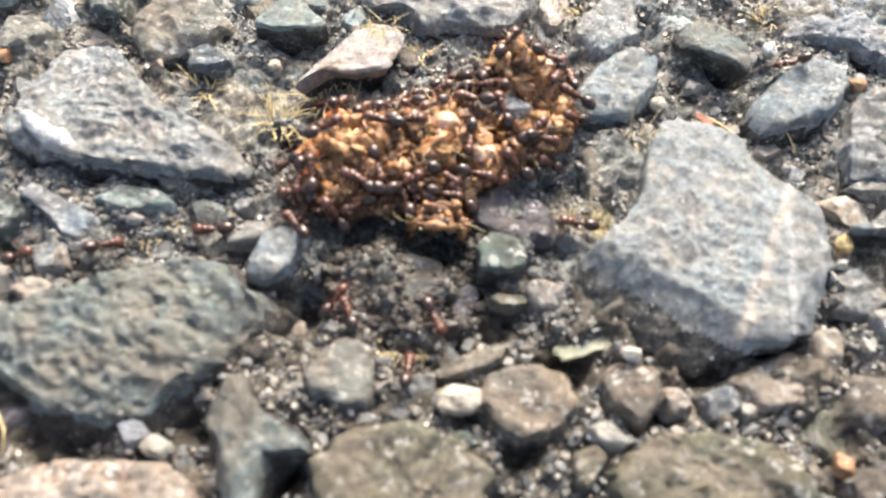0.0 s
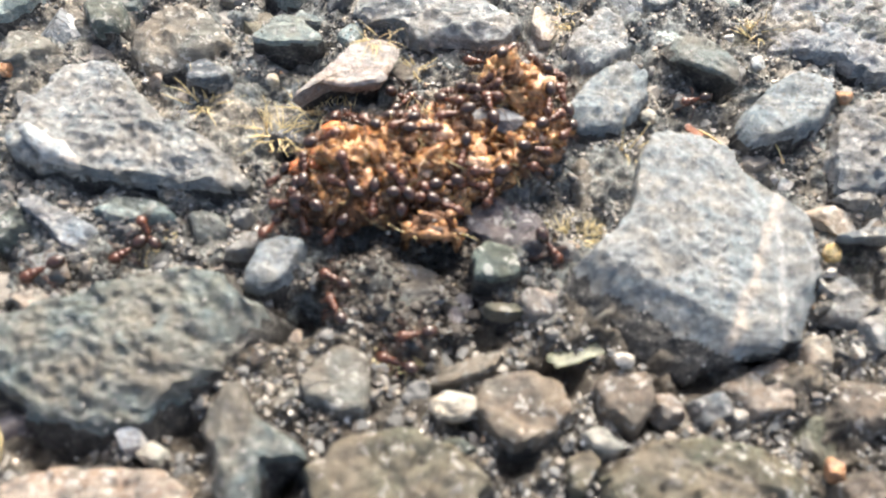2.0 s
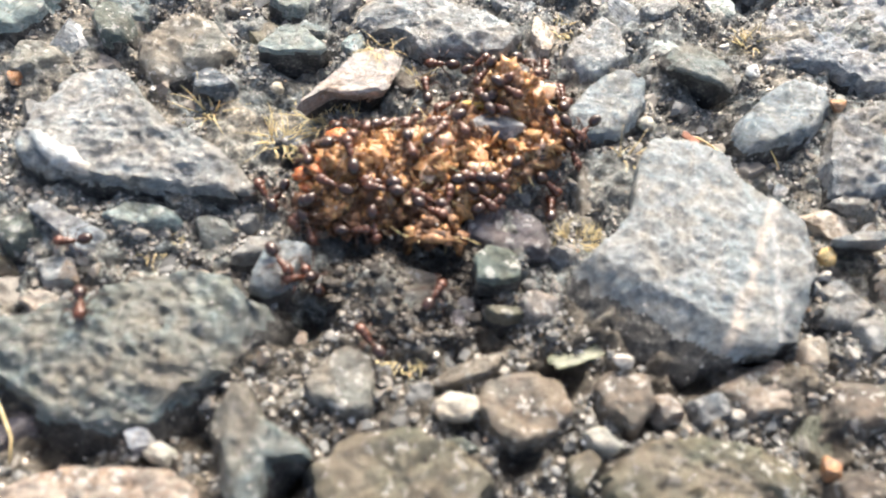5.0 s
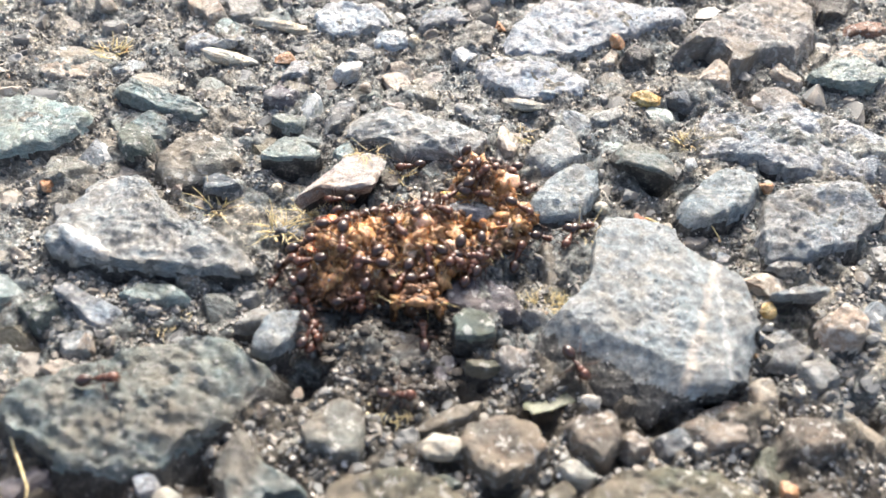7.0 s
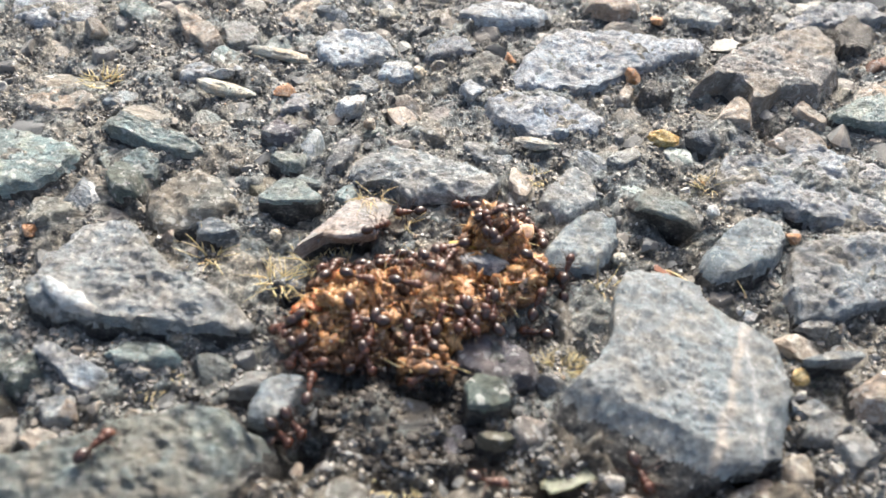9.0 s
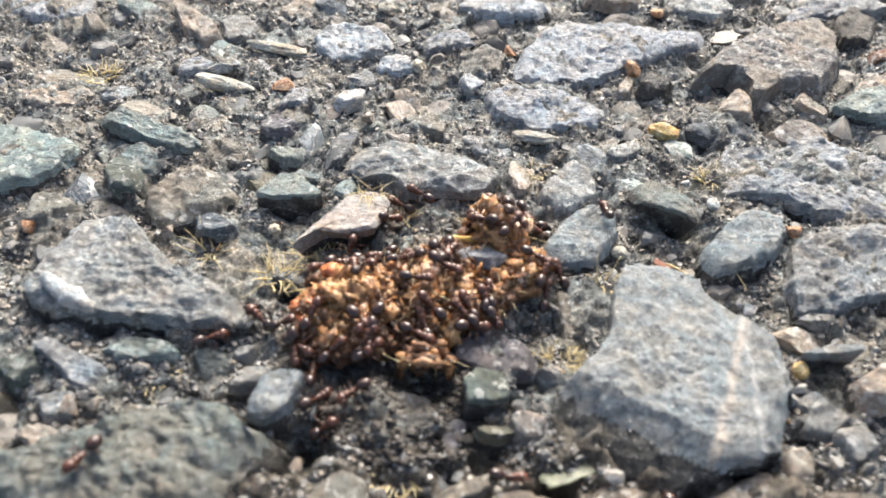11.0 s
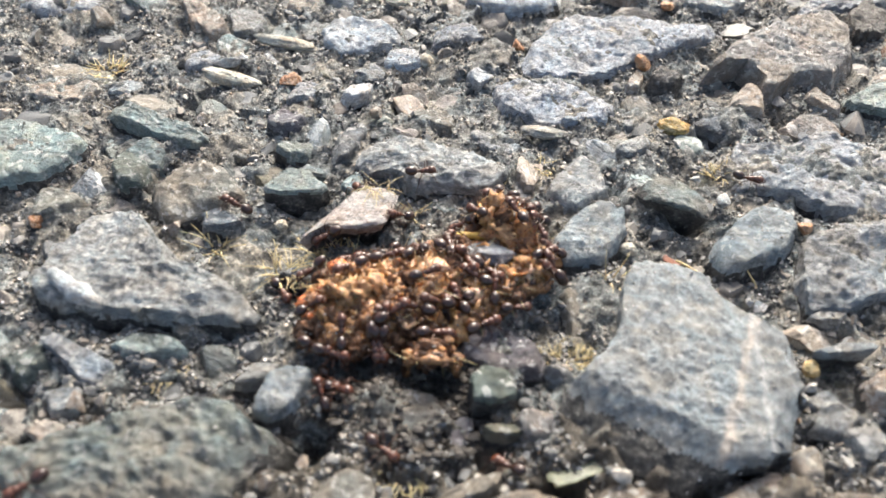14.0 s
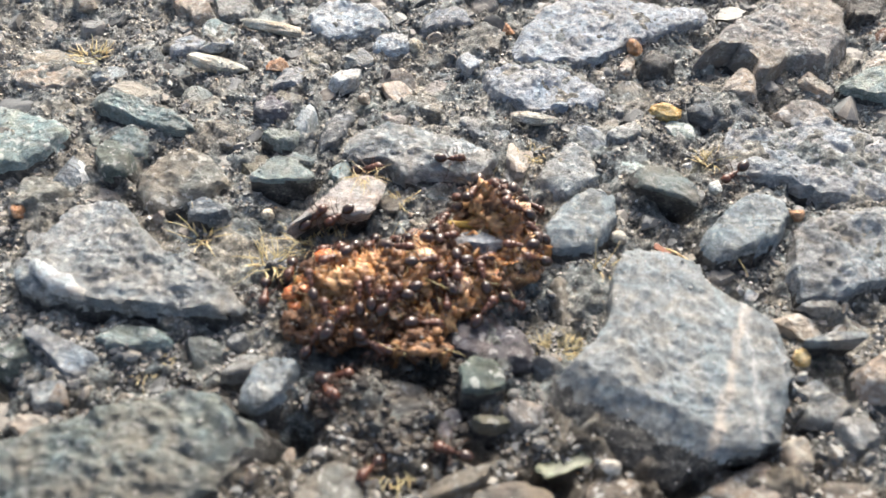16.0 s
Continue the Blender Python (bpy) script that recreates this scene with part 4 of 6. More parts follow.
stone(18.3, 30.5, 0.8, "black", [(-1.9, -1.1), (-0.5, 1.5), (1.3, 1.7), (1.7, 0.4), (0.7, -0.9), (-1.3, -1.6)], 0.3, (0, 0),
      "dark glossy block-shaped stone set in worn asphalt")
stone(15.6, 30.6, 0.2, "tan", [(-1.1, -0.9), (0.4, 1.9), (0.8, 0.6), (-0.0, -1.6)], 0.2, (0, 0),
      "pinkish tan stone chip set in worn asphalt")
stone(19.7, 26.5, -0.4, "cream", [(-1.5, -0.6), (0.5, 1.7), (1.3, 0.2), (-0.4, -1.2)], 0.3, (0, 0),
      "cream stone chip set in worn asphalt")
stone(14.3, 20.6, 0.4, "grey", [(-1.5, -0.1), (0.6, 1.7), (1.4, 0.2), (0.5, -1.0), (-1.1, -0.9)], 0.4, (0, 0),
      "grey stone chip with a dark side")
stone(24.4, 25.0, -0.2, "slate", [(-4.2, -0.3), (-1.5, 2.6), (1.3, 1.3), (3.4, -0.6), (2.8, -1.6), (-1.8, -1.4)], 0.4, (0, 0),
      "dark slate stone set in worn asphalt")
stone(-38.0, 24.0, 0.1, "tan", [(-4.6, -0.8), (-3.0, 1.5), (2.0, 2.2), (3.9, 0.2), (2.4, -1.5), (-0.7, -1.5)], 0.4, (0, 0),
      "rough pale tan stone set in worn asphalt")
stone(-34.9, 19.9, -0.2, "dark", [(-2.9, 0.6), (-0.3, 1.5), (2.2, -0.0), (1.8, -1.2), (-0.7, -0.9)], 0.4, (0, 0),
      "dark rough stone set in worn asphalt")
stone(-15.2, 25.7, 0.2, "purple", [(-1.8, -2.3), (-1.4, 1.1), (1.1, 1.9), (2.0, 0.4), (0.1, -1.1)], 0.3, (0, 0),
      "violet-grey stone chip set in worn asphalt")
stone(-16.1, 22.3, 0.1, "purpledark", [(-2.0, -1.2), (-1.0, 1.6), (1.4, 2.4), (2.2, 0.9), (0.7, -1.6), (-1.2, -2.1)], 0.5, (0, 0),
      "dark violet-grey stone set in worn asphalt")
stone(-14.8, 18.0, 0.1, "green", [(-1.9, -0.4), (-1.0, 0.8), (1.2, 1.0), (1.7, -0.4), (-0.0, -1.0)], 0.3, (0, 0),
      "small pale green stone chip set in worn asphalt")
stone(-12.1, 4.2, -0.2, "slate", [(-1.6, 0.1), (-0.4, 0.7), (1.2, -0.1), (0.8, -0.7)], 0.2, (0, 0),
      "small slate stone chip set in worn asphalt")
stone(-13.2, -4.1, -0.5, "grey", [(-1.4, -0.9), (-0.3, 0.8), (1.4, 1.4), (1.1, -0.3), (-0.7, -1.0)], 0.3, (0, 0),
      "flat grey stone chip set in worn asphalt")
stone(-25.2, -7.1, -0.4, "grey", [(-1.5, 0.6), (0.8, 1.0), (1.2, -0.6), (-0.5, -1.0)], 0.3, (0, 0),
      "grey stone chip set in worn asphalt")
stone(-28.7, -4.5, -0.4, "teal", [(-2.1, 0.2), (0.4, 1.4), (1.6, -0.3), (0.1, -1.3)], 0.3, (0, 0),
      "dark green-grey stone chip set in worn asphalt")
stone(9.5, 3.4, -0.75, "dark", [(-2.0, 1.3), (0.8, 2.6), (1.9, 0.6), (0.8, -1.9), (-1.5, -2.6)], 0.4, (0, 0),
      "dark slate stone beside the big pale stone")
stone(26.7, 3.7, -0.3, "grey", [(-1.7, -0.3), (0.1, 0.8), (1.5, 0.4), (0.1, -0.9)], 0.3, (0, 0),
      "grey stone chip set in worn asphalt")
stone(22.2, -8.0, -0.4, "tan", [(-0.8, 0.7), (0.7, 1.1), (0.7, -0.7), (-0.6, -1.1)], 0.3, (0, 0),
      "tan stone chip set in worn asphalt")
stone(-23.9, 37.5, 0.1, "grey", [(-2.2, 0.5), (-0.4, 3.0), (1.9, 0.9), (1.4, -2.2), (-0.8, -2.2)], 0.3, (0, 0),
      "pale grey stone chip set in worn asphalt")
stone(-18.1, 42.5, 0.1, "tan", [(-2.7, -1.5), (0.3, 2.5), (1.8, 1.2), (0.5, -2.1)], 0.3, (0, 0),
      "tan flat stone set in worn asphalt")
stone(-9.8, 29.6, 0.0, "grey", [(-1.9, -0.3), (0.1, 1.6), (1.4, -0.0), (0.4, -1.2)], 0.3, (0, 0),
      "grey stone chip set in worn asphalt")
stone(1.6, 33.4, 0.1, "dark", [(-2.4, -0.2), (-0.2, 3.2), (2.2, 0.9), (1.6, -1.7), (-1.2, -2.2)], 0.4, (0, 0),
      "dark rough stone set in worn asphalt")
stone(0.6, 30.2, 0.0, "blue", [(-1.3, 0.2), (0.1, 1.4), (1.4, -0.1), (-0.2, -1.5)], 0.3, (0, 0),
      "pale blue stone chip set in worn asphalt")
stone(-32.1, 25.2, -0.1, "grey", [(-2.1, -0.8), (-0.7, 1.2), (1.7, 0.5), (1.1, -1.0)], 0.4, (0, 0),
      "grey stone chip set in worn asphalt")
stone(-27.3, 16.2, -0.1, "green", [(-2.1, 0.5), (-0.5, 1.8), (1.9, 0.2), (1.4, -1.2), (-0.8, -1.3)], 0.4, (0, 0),
      "greenish stone chip set in worn asphalt")
stone(-3.4, 23.0, 0.0, "dark", [(-2.2, -0.2), (-0.3, 2.0), (1.9, 1.0), (1.5, -1.2), (-1.0, -1.6)], 0.4, (0, 0),
      "dark rough stone set in worn asphalt")
stone(2.3, 20.4, 0.1, "grey", [(-2.6, 0.9), (-0.1, 2.1), (2.4, -0.2), (1.4, -1.7), (-1.1, -1.1)], 0.5, (0, 0),
      "grey-green ridged stone set in worn asphalt")
stone(-20.7, 18.3, -0.2, "dark", [(-2.3, 1.4), (-0.4, 1.9), (2.0, 0.2), (1.5, -1.8), (-0.8, -1.7)], 0.4, (0, 0),
      "dark stone chip set in worn asphalt")
stone(24.2, -3.7, -0.3, "grey", [(-1.6, 0.1), (0.6, 1.1), (1.4, -0.1), (-0.4, -1.1)], 0.3, (0, 0),
      "grey stone chip set in worn asphalt")
stone(-25.2, -9.4, -0.3, "tan", [(-1.7, 0.1), (0.0, 1.0), (1.5, -0.1), (0.1, -0.9)], 0.3, (0, 0),
      "tan stone chip set in worn asphalt")

# ---- ground: one sheet, fine under the view, reaching the horizon ----
def ground_sheet():
    reach = [2.0 * 1.6 ** k for k in range(1, 32)]
    xs = np.r_[[-66 - r for r in reach[::-1]], np.arange(-66, 66.01, DENSE), [66 + r for r in reach]]
    ys = np.r_[[-34 - r for r in reach[::-1]], np.arange(-34, 74.01, DENSE), [74 + r for r in reach]]
    verts = [(x, y, floor_height(x, y)) for y in ys for x in xs]
    n = len(xs)
    faces = [(j * n + i, j * n + i + 1, (j + 1) * n + i + 1, (j + 1) * n + i) for j in range(len(ys) - 1) for i in range(n - 1)]
    return tagged(link_mesh("ground", verts, faces, ASPHALT), "worn dark asphalt binder with sand between the stones", "asphalt", kind="structure")


def settle_binder():
    """The binder stands higher where stones lie close together."""
    mask = TAKEN.astype(float)
    for axis in (0, 1):
        for _ in range(3):
            total = np.cumsum(np.insert(mask, 0, 0, axis), axis)
            w = 9
            pad = [(0, 0), (0, 0)]
            pad[axis] = (w // 2, w // 2)
            wide = np.pad(mask, pad, mode="edge")
            total = np.cumsum(np.insert(wide, 0, 0, axis), axis)
            mask = (np.take(total, range(w, total.shape[axis]), axis) - np.take(total, range(0, total.shape[axis] - w), axis)) / w
    RISE[:] = 1.1 * mask


settle_binder()
ground = ground_sheet()


# ---- loose pebbles ----
pebble(-24.3, -7.1, -0.6, 0.70, 0.66, 0.54, "tan", "small tan round pebble lying on the asphalt")
pebble(0.7, -13.6, 0.0, 1.43, 0.90, 0.73, "cream", "cream white oval pebble lying on the asphalt")
pebble(10.0, -10.1, 0.5, 0.58, 0.58, 0.49, "white", "small white quartz pebble lying on the asphalt")
pebble(24.0, -1.2, -0.2, 0.61, 0.61, 0.52, "amber", "translucent amber yellow pebble lying on the asphalt")
pebble(23.7, -2.6, -0.4, 0.56, 0.47, 0.38, "white", "small white quartz pebble lying on the asphalt")
pebble(23.0, -3.6, -0.4, 0.47, 0.39, 0.32, "white", "small white quartz pebble lying on the asphalt")
pebble(26.6, 11.8, 0.2, 0.55, 0.55, 0.47, "orange", "small orange pebble lying on the asphalt")
pebble(21.2, 14.5, 0.0, 0.60, 0.57, 0.46, "white", "small white angular pebble lying on the asphalt")
pebble(19.1, 17.0, 0.0, 0.56, 0.35, 0.28, "white", "small white pebble lying on the asphalt")
pebble(21.8, 3.9, -0.3, 0.54, 0.51, 0.41, "white", "small clear quartz bead lying on the asphalt")
pebble(21.0, 4.4, -0.3, 0.36, 0.34, 0.28, "white", "small clear quartz bead lying on the asphalt")
pebble(-38.3, 35.8, 0.0, 1.21, 1.21, 1.03, "tan", "tan round pebble lying on the asphalt")
pebble(-18.9, 33.8, -0.0, 3.28, 0.76, 0.61, "cream", "long cream pebble lying on the asphalt")
pebble(-23.1, 27.5, 0.0, 3.01, 0.82, 0.66, "cream", "long cream-green oval pebble lying on the asphalt")
pebble(-17.3, 27.6, 0.0, 1.13, 0.83, 0.67, "orange", "elongated orange-brown pebble lying on the asphalt")
pebble(-24.2, 30.3, -0.2, 1.20, 0.50, 0.41, "white", "flat white pebble lying on the asphalt")
pebble(-22.7, 30.8, -0.3, 0.54, 0.40, 0.32, "white", "small white pebble lying on the asphalt")
pebble(-20.2, 31.5, -0.3, 0.72, 0.45, 0.37, "white", "small white angular pebble lying on the asphalt")
pebble(-8.8, 22.9, 0.2, 0.68, 0.54, 0.44, "tan", "small pinkish tan oval pebble lying on the asphalt")
pebble(-4.9, 32.0, 0.1, 0.75, 0.71, 0.58, "cream", "cream pebble lying on the asphalt")
pebble(-3.0, 32.8, 0.2, 0.70, 0.66, 0.54, "tan", "tan round pebble lying on the asphalt")
pebble(6.5, 22.1, 0.0, 2.08, 0.66, 0.53, "cream", "pinkish white flat crystal pebble lying on the asphalt")
pebble(4.2, 35.4, 0.1, 0.60, 0.60, 0.51, "orange", "small bright orange pebble lying on the asphalt")
pebble(16.3, 32.9, 0.5, 0.95, 0.70, 0.57, "orange", "small orange-red pebble lying on the asphalt")
pebble(18.3, 23.9, -0.6, 1.43, 0.90, 0.73, "amber", "golden translucent pebble lying on the asphalt")
pebble(20.5, 45.1, -0.2, 0.68, 0.68, 0.58, "orange", "orange pebble lying on the asphalt")
pebble(-24.3, 21.3, -0.2, 0.60, 0.60, 0.51, "tan", "tan-orange pebble lying on the asphalt")
pebble(-33.3, 8.0, -0.4, 0.66, 0.66, 0.56, "orange", "orange pebble lying on the asphalt")
pebble(12.7, 8.9, -0.3, 0.77, 0.57, 0.46, "cream", "cream crumb-like pebble lying on the asphalt")
pebble(9.2, 7.7, -0.5, 0.40, 0.38, 0.31, "white", "small white pebble lying on the asphalt")
pebble(21.9, -15.0, -0.4, 0.62, 0.62, 0.53, "orange", "orange stone pebble lying on the asphalt")
pebble(-11.1, -11.6, -0.6, 0.48, 0.46, 0.37, "tan", "tan pebble lying on the asphalt")
pebble(-9.1, -10.1, -0.6, 0.41, 0.39, 0.32, "tan", "tan pebble lying on the asphalt")
pebble(-15.5, -17.8, -0.5, 0.85, 0.63, 0.51, "cream", "cream pebble lying on the asphalt")
pebble(-8.9, 43.2, -0.3, 1.18, 0.74, 0.60, "cream", "pale pebble lying on the asphalt")
pebble(-22.5, 8.1, -0.6, 0.57, 0.47, 0.38, "pink", "small pinkish pebble lying on the asphalt")
pebble(-14.5, 9.4, -0.6, 0.51, 0.48, 0.39, "cream", "small cream pebble lying on the asphalt")
pebble(31.9, 7.1, -0.3, 1.00, 0.63, 0.51, "white", "white angular pebble lying on the asphalt")

# ---- small chippings and sand filling the gaps ----
def fill():
    rnd = random.Random(11)
    kinds = ["dark", "slate", "olive", "dark", "teal", "bluegreen", "dark", "purpledark", "tan", "dark", "olive", "slate"]
    pale = ["bluemid", "bluegreen", "dark", "rose", "olive", "bluemid", "bluegreen", "bluegreen", "slate", "green", "dark", "tan"]
    shapes, pale_shapes = [], []
    for k in range(48):
        n = rnd.choice((5, 6, 7))
        turn = [2 * math.pi * (i + rnd.uniform(-0.3, 0.3)) / n for i in range(n)]
        corners = [(math.cos(a) * rnd.uniform(0.75, 1.15), math.sin(a) * rnd.uniform(0.6, 0.95)) for a in turn]
        verts, faces = stone_mesh(corners, 0.3, 0.12, (rnd.uniform(-0.25, 0.25), rnd.uniform(-0.25, 0.25)), 500 + k, -0.9, 6, 0.3, levels=4)
        if k % 3 == 2:
            verts, faces = shard(1.0, rnd.uniform(0.6, 0.9), rnd.uniform(0.5, 0.8), 900 + k, 8, 9, 14)
        ob = link_mesh("chipping", verts, faces, STONE[(kinds if k < 24 else pale)[k % 12]], crease=24)
        (shapes if k < 24 else pale_shapes).append(ob.data)
        bpy.data.objects.remove(ob)
    spots = []
    for x0, y0, x1, y1 in ((-18.5, 2.5, -10.5, 10.0), (-14.0, 8.5, -11.0, 12.0), (8.0, -3.0, 9.5, 1.0), *[(a - r, b - r, a + r, b + r) for a, b, r, d in HOLLOWS]):
        cover(np.array([(x0, y0), (x1, y0), (x1, y1), (x0, y1)]))
    for low, high, tries in ((2.6, 4.2, 5000), (1.4, 2.5, 2600), (0.8, 1.3, 2200), (0.3, 0.65, 4200), (0.2, 0.45, 3600)):
        for _ in range(tries):
            x, y, r = rnd.uniform(-72, 72), rnd.uniform(-40, 80), rnd.uniform(low, high)
            if low < 0.25:
                x, y = 0.45 * x, rnd.uniform(-23, 3)
            if low > 2 and abs(x) < 50 and -24 < y < 52:
                continue
            if 0.7 < low < 2 and y > 0 and rnd.random() > (0.6 if low < 1 else 0.7):
                continue
            if low > 1.2 and y < 14 and -14 < x < 9 and y > -15:
                continue
            a = np.arange(0, 6.28, 0.5)
            i, j = cells(np.r_[x, x + r * np.cos(a), x + 0.5 * r * np.cos(a)], np.r_[y, y + 0.8 * r * np.sin(a), y + 0.4 * r * np.sin(a)])
            if TAKEN[i, j].mean() > (0.16 if low > 0.25 else 0.3):
                continue
            spots.append((x, y, r))
            gx, gy = np.meshgrid(np.arange(-r, r, 0.25), np.arange(-r, r, 0.25))
            keep = gx ** 2 + gy ** 2 < (0.9 * r) ** 2
            i, j = cells(x + gx[keep], y + gy[keep])
            TAKEN[i, j] = True
    near = sorted(spots, key=lambda s: -s[2] / (0.4 + 0.02 * math.hypot(s[0], s[1] - 8)))
    rest_v, rest_f = [], []
    for k, (x, y, r) in enumerate(near):
        me = rnd.choice(shapes if y < 4 else pale_shapes)
        z = floor_height(x, y) - (0.16 if r < 1.2 else 0.22) * r
        m = Matrix.LocRotScale((x * MM, y * MM, z * MM), Euler((rnd.uniform(-0.25, 0.25), rnd.uniform(-0.25, 0.25), rnd.uniform(0, 6.28))), (r, r, r * rnd.uniform(0.7, 1.1)))
        if k < 300:
            ob = new("chipping", me)
            ob.parent = ground
            ob.matrix_basis = m
        else:
            at = len(rest_v)
            if r > 0.6:
                v, f = [p.co / MM for p in me.vertices], [tuple(q.vertices) for q in me.polygons]
                m = Matrix.LocRotScale((x, y, z), m.to_euler(), m.to_scale())
            else:
                v, f = shard(r, r * rnd.uniform(0.6, 0.95), r * rnd.uniform(0.45, 0.8), k, 6, 6, 9)
                m = Matrix.LocRotScale((x, y, z), m.to_euler(), None)
            rest_v += [tuple(m @ Vector(p)) for p in v]
            rest_f += [tuple(i + at for i in q) for q in f]
    ob = link_mesh("chippings", rest_v, rest_f, CHIP, ground, crease=24)
    tagged(ob, "small grey and brown stone chippings", kind="stuff")


def sand():
    rnd = random.Random(5)
    verts, faces = [], []
    box = [(-1, -1, -1), (1, -1, -1), (1, 1, -1), (-1, 1, -1), (-1, -1, 1), (1, -1, 1), (1, 1, 1), (-1, 1, 1)]
    quads = [(0, 3, 2, 1), (4, 5, 6, 7), (0, 1, 5, 4), (1, 2, 6, 5), (2, 3, 7, 6), (3, 0, 4, 7)]
    made = 0
    while made < 40000:
        x, y = rnd.uniform(-52, 52), rnd.uniform(-23, 58)
        i, j = cells(x, y)
        beside = TAKEN[max(0, i - 4):i + 5, max(0, j - 4):j + 5].mean()
        if TAKEN[i, j] or rnd.random() > 0.35 + beside:
            continue
        made += 1
        r = rnd.choice((0.05, 0.07, 0.09, 0.11, 0.17)) * rnd.uniform(0.7, 1.3)
        z = floor_height(x, y) + 0.35 * r
        turn = Euler((rnd.uniform(0, 3), rnd.uniform(0, 3), rnd.uniform(0, 3))).to_matrix()
        at = len(verts)
        for p in box:
            q = turn @ (Vector(p) * r * rnd.uniform(0.45, 0.85))
            verts.append((x + q.x, y + q.y, z + q.z))
        faces += [tuple(at + i for i in q) for q in quads]
    # pale sand drifted together between the two large stones
    for _ in range(4200):
        x, y = rnd.gauss(-15.0, 3.8), rnd.gauss(-4.6, 1.3)
        if TAKEN[cells(x, y)]:
            continue
        r = rnd.choice((0.06, 0.08, 0.11, 0.15)) * rnd.uniform(0.7, 1.3)
        z = floor_height(x, y) + 0.4 * r
        turn = Euler((rnd.uniform(0, 3), rnd.uniform(0, 3), rnd.uniform(0, 3))).to_matrix()
        at = len(verts)
        for p in box:
            q = turn @ (Vector(p) * r * rnd.uniform(0.45, 0.85))
            verts.append((x + q.x, y + q.y, z + q.z))
        faces += [tuple(at + i for i in q) for q in quads]
    ob = link_mesh("sand", verts, faces, GRIT, smooth=False)
    tagged(ob, "coarse pale and brown sand grains on asphalt", "sand", kind="stuff")


def soil():
    """Dark crumbs of soil in front of the clump, also standing in for shadows there."""
    rnd = random.Random(15)
    pieces = []
    while len(pieces) < 1300:
        a, q = rnd.uniform(0, 6.28), rnd.random() ** 0.6
        x, y = -2.8 + 6.0 * q * math.cos(a), -5.4 + 4.2 * q * math.sin(a)
        r = rnd.choice((0.1, 0.13, 0.18, 0.24, 0.34)) * rnd.uniform(0.7, 1.2)
        i, j = cells(x, y)
        if TAKEN[i, j] and rnd.random() < 0.85:
            continue
        z = floor_height(x, y) + 0.4 * r
        v, f = shard(r, r * rnd.uniform(0.6, 1), r * rnd.uniform(0.4, 0.7), len(pieces), 6, 5, 7)
        pieces.append(([(p[0] + x, p[1] + y, p[2] + z) for p in v], f))
    v, f = joined(pieces)
    tagged(link_mesh("soil", v, f, SOIL_SHADE, smooth=False), "dark brown soil crumbs, darkened as shade too, in front of the food scrap", "soil", kind="stuff")


fill()
sand()


# ---- shapes for small organic things ----
def tube(points, radii, sides=6):
    """A closed round strand along points."""
    pts = [Vector(p) for p in points]
    verts, faces = [], []
    up = Vector((0.31, 0.17, 0.93))
    for k, p in enumerate(pts):
        d = (pts[min(k + 1, len(pts) - 1)] - pts[max(k - 1, 0)]).normalized()
        a = d.cross(up)
        a = (a if a.length > 0.05 else d.cross(Vector((1, 0, 0)))).normalized()
        b = d.cross(a)
        for i in range(sides):
            t = 2 * math.pi * i / sides
            verts.append(tuple(p + (a * math.cos(t) + b * math.sin(t)) * radii[k]))
    for k in range(len(pts) - 1):
        for i in range(sides):
            j = (i + 1) % sides
            faces.append((k * sides + i, k * sides + j, (k + 1) * sides + j, (k + 1) * sides + i))
    faces.append(tuple(range(sides))[::-1])
    faces.append(tuple(range((len(pts) - 1) * sides, len(pts) * sides)))
    return verts, faces


def joined(pieces):
    verts, faces = [], []
    for v, f in pieces:
        at = len(verts)
        verts += list(v)
        faces += [tuple(i + at for i in q) for q in f]
    return verts, faces


def strand(rnd, start, lean, length, thick, sag=0.5, steps=7):
    """A dry fibre that bends as it goes."""
    p, d = Vector(start), Vector(lean).normalized()
    points, radii = [], []
    bend = Vector((rnd.uniform(-1, 1), rnd.uniform(-1, 1), rnd.uniform(-0.6, 0.4))) * sag
    for k in range(steps):
        points.append(p.copy())
        radii.append(thick * (1 - 0.7 * k / (steps - 1)) * rnd.uniform(0.85, 1.15))
        d = (d + bend * 0.22 + Vector((rnd.uniform(-1, 1), rnd.uniform(-1, 1), rnd.uniform(-1, 1))) * 0.12).normalized()
        p = p + d * (length / (steps - 1))
    return tube(points, radii, 5)


def tuft(name, x, y, count, spread, length, thick, material, label, category, seed, flat=0.35, sink=0.1):
    rnd = random.Random(seed)
    pieces = []
    for _ in range(count):
        a, r = rnd.uniform(0, 2 * math.pi), spread * math.sqrt(rnd.random())
        px, py = r * math.cos(a), 0.7 * r * math.sin(a)
        b = a + rnd.uniform(-1.2, 1.2)
        pieces.append(strand(rnd, (px, py, rnd.uniform(0, 0.25)), (math.cos(b), math.sin(b), rnd.uniform(flat * 0.2, flat * 2.2)), length * rnd.uniform(0.5, 1.25), thick * rnd.uniform(0.7, 1.4), 0.6))
    if name == "straw":
        ob = new(name)
        for v, f in pieces:
            link_mesh("stalk", v, f, material, ob)
    else:
        v, f = joined(pieces)
        ob = link_mesh(name, v, f, material)
    ob.location = (x * MM, y * MM, (surface(x, y) - sink) * MM)
    return tagged(ob, label, category)


# ---- the clump of food ----
BUMPS = [(-8.4, 1.6, 2.3, 2.7), (-3.2, 2.6, 2.5, 3.0), (3.6, 5.0, 2.3, 3.0), (2.9, 9.4, 2.7, 2.2), (-6.0, -0.6, 1.1, 2.2), (0.3, 5.6, 1.9, 2.6)]


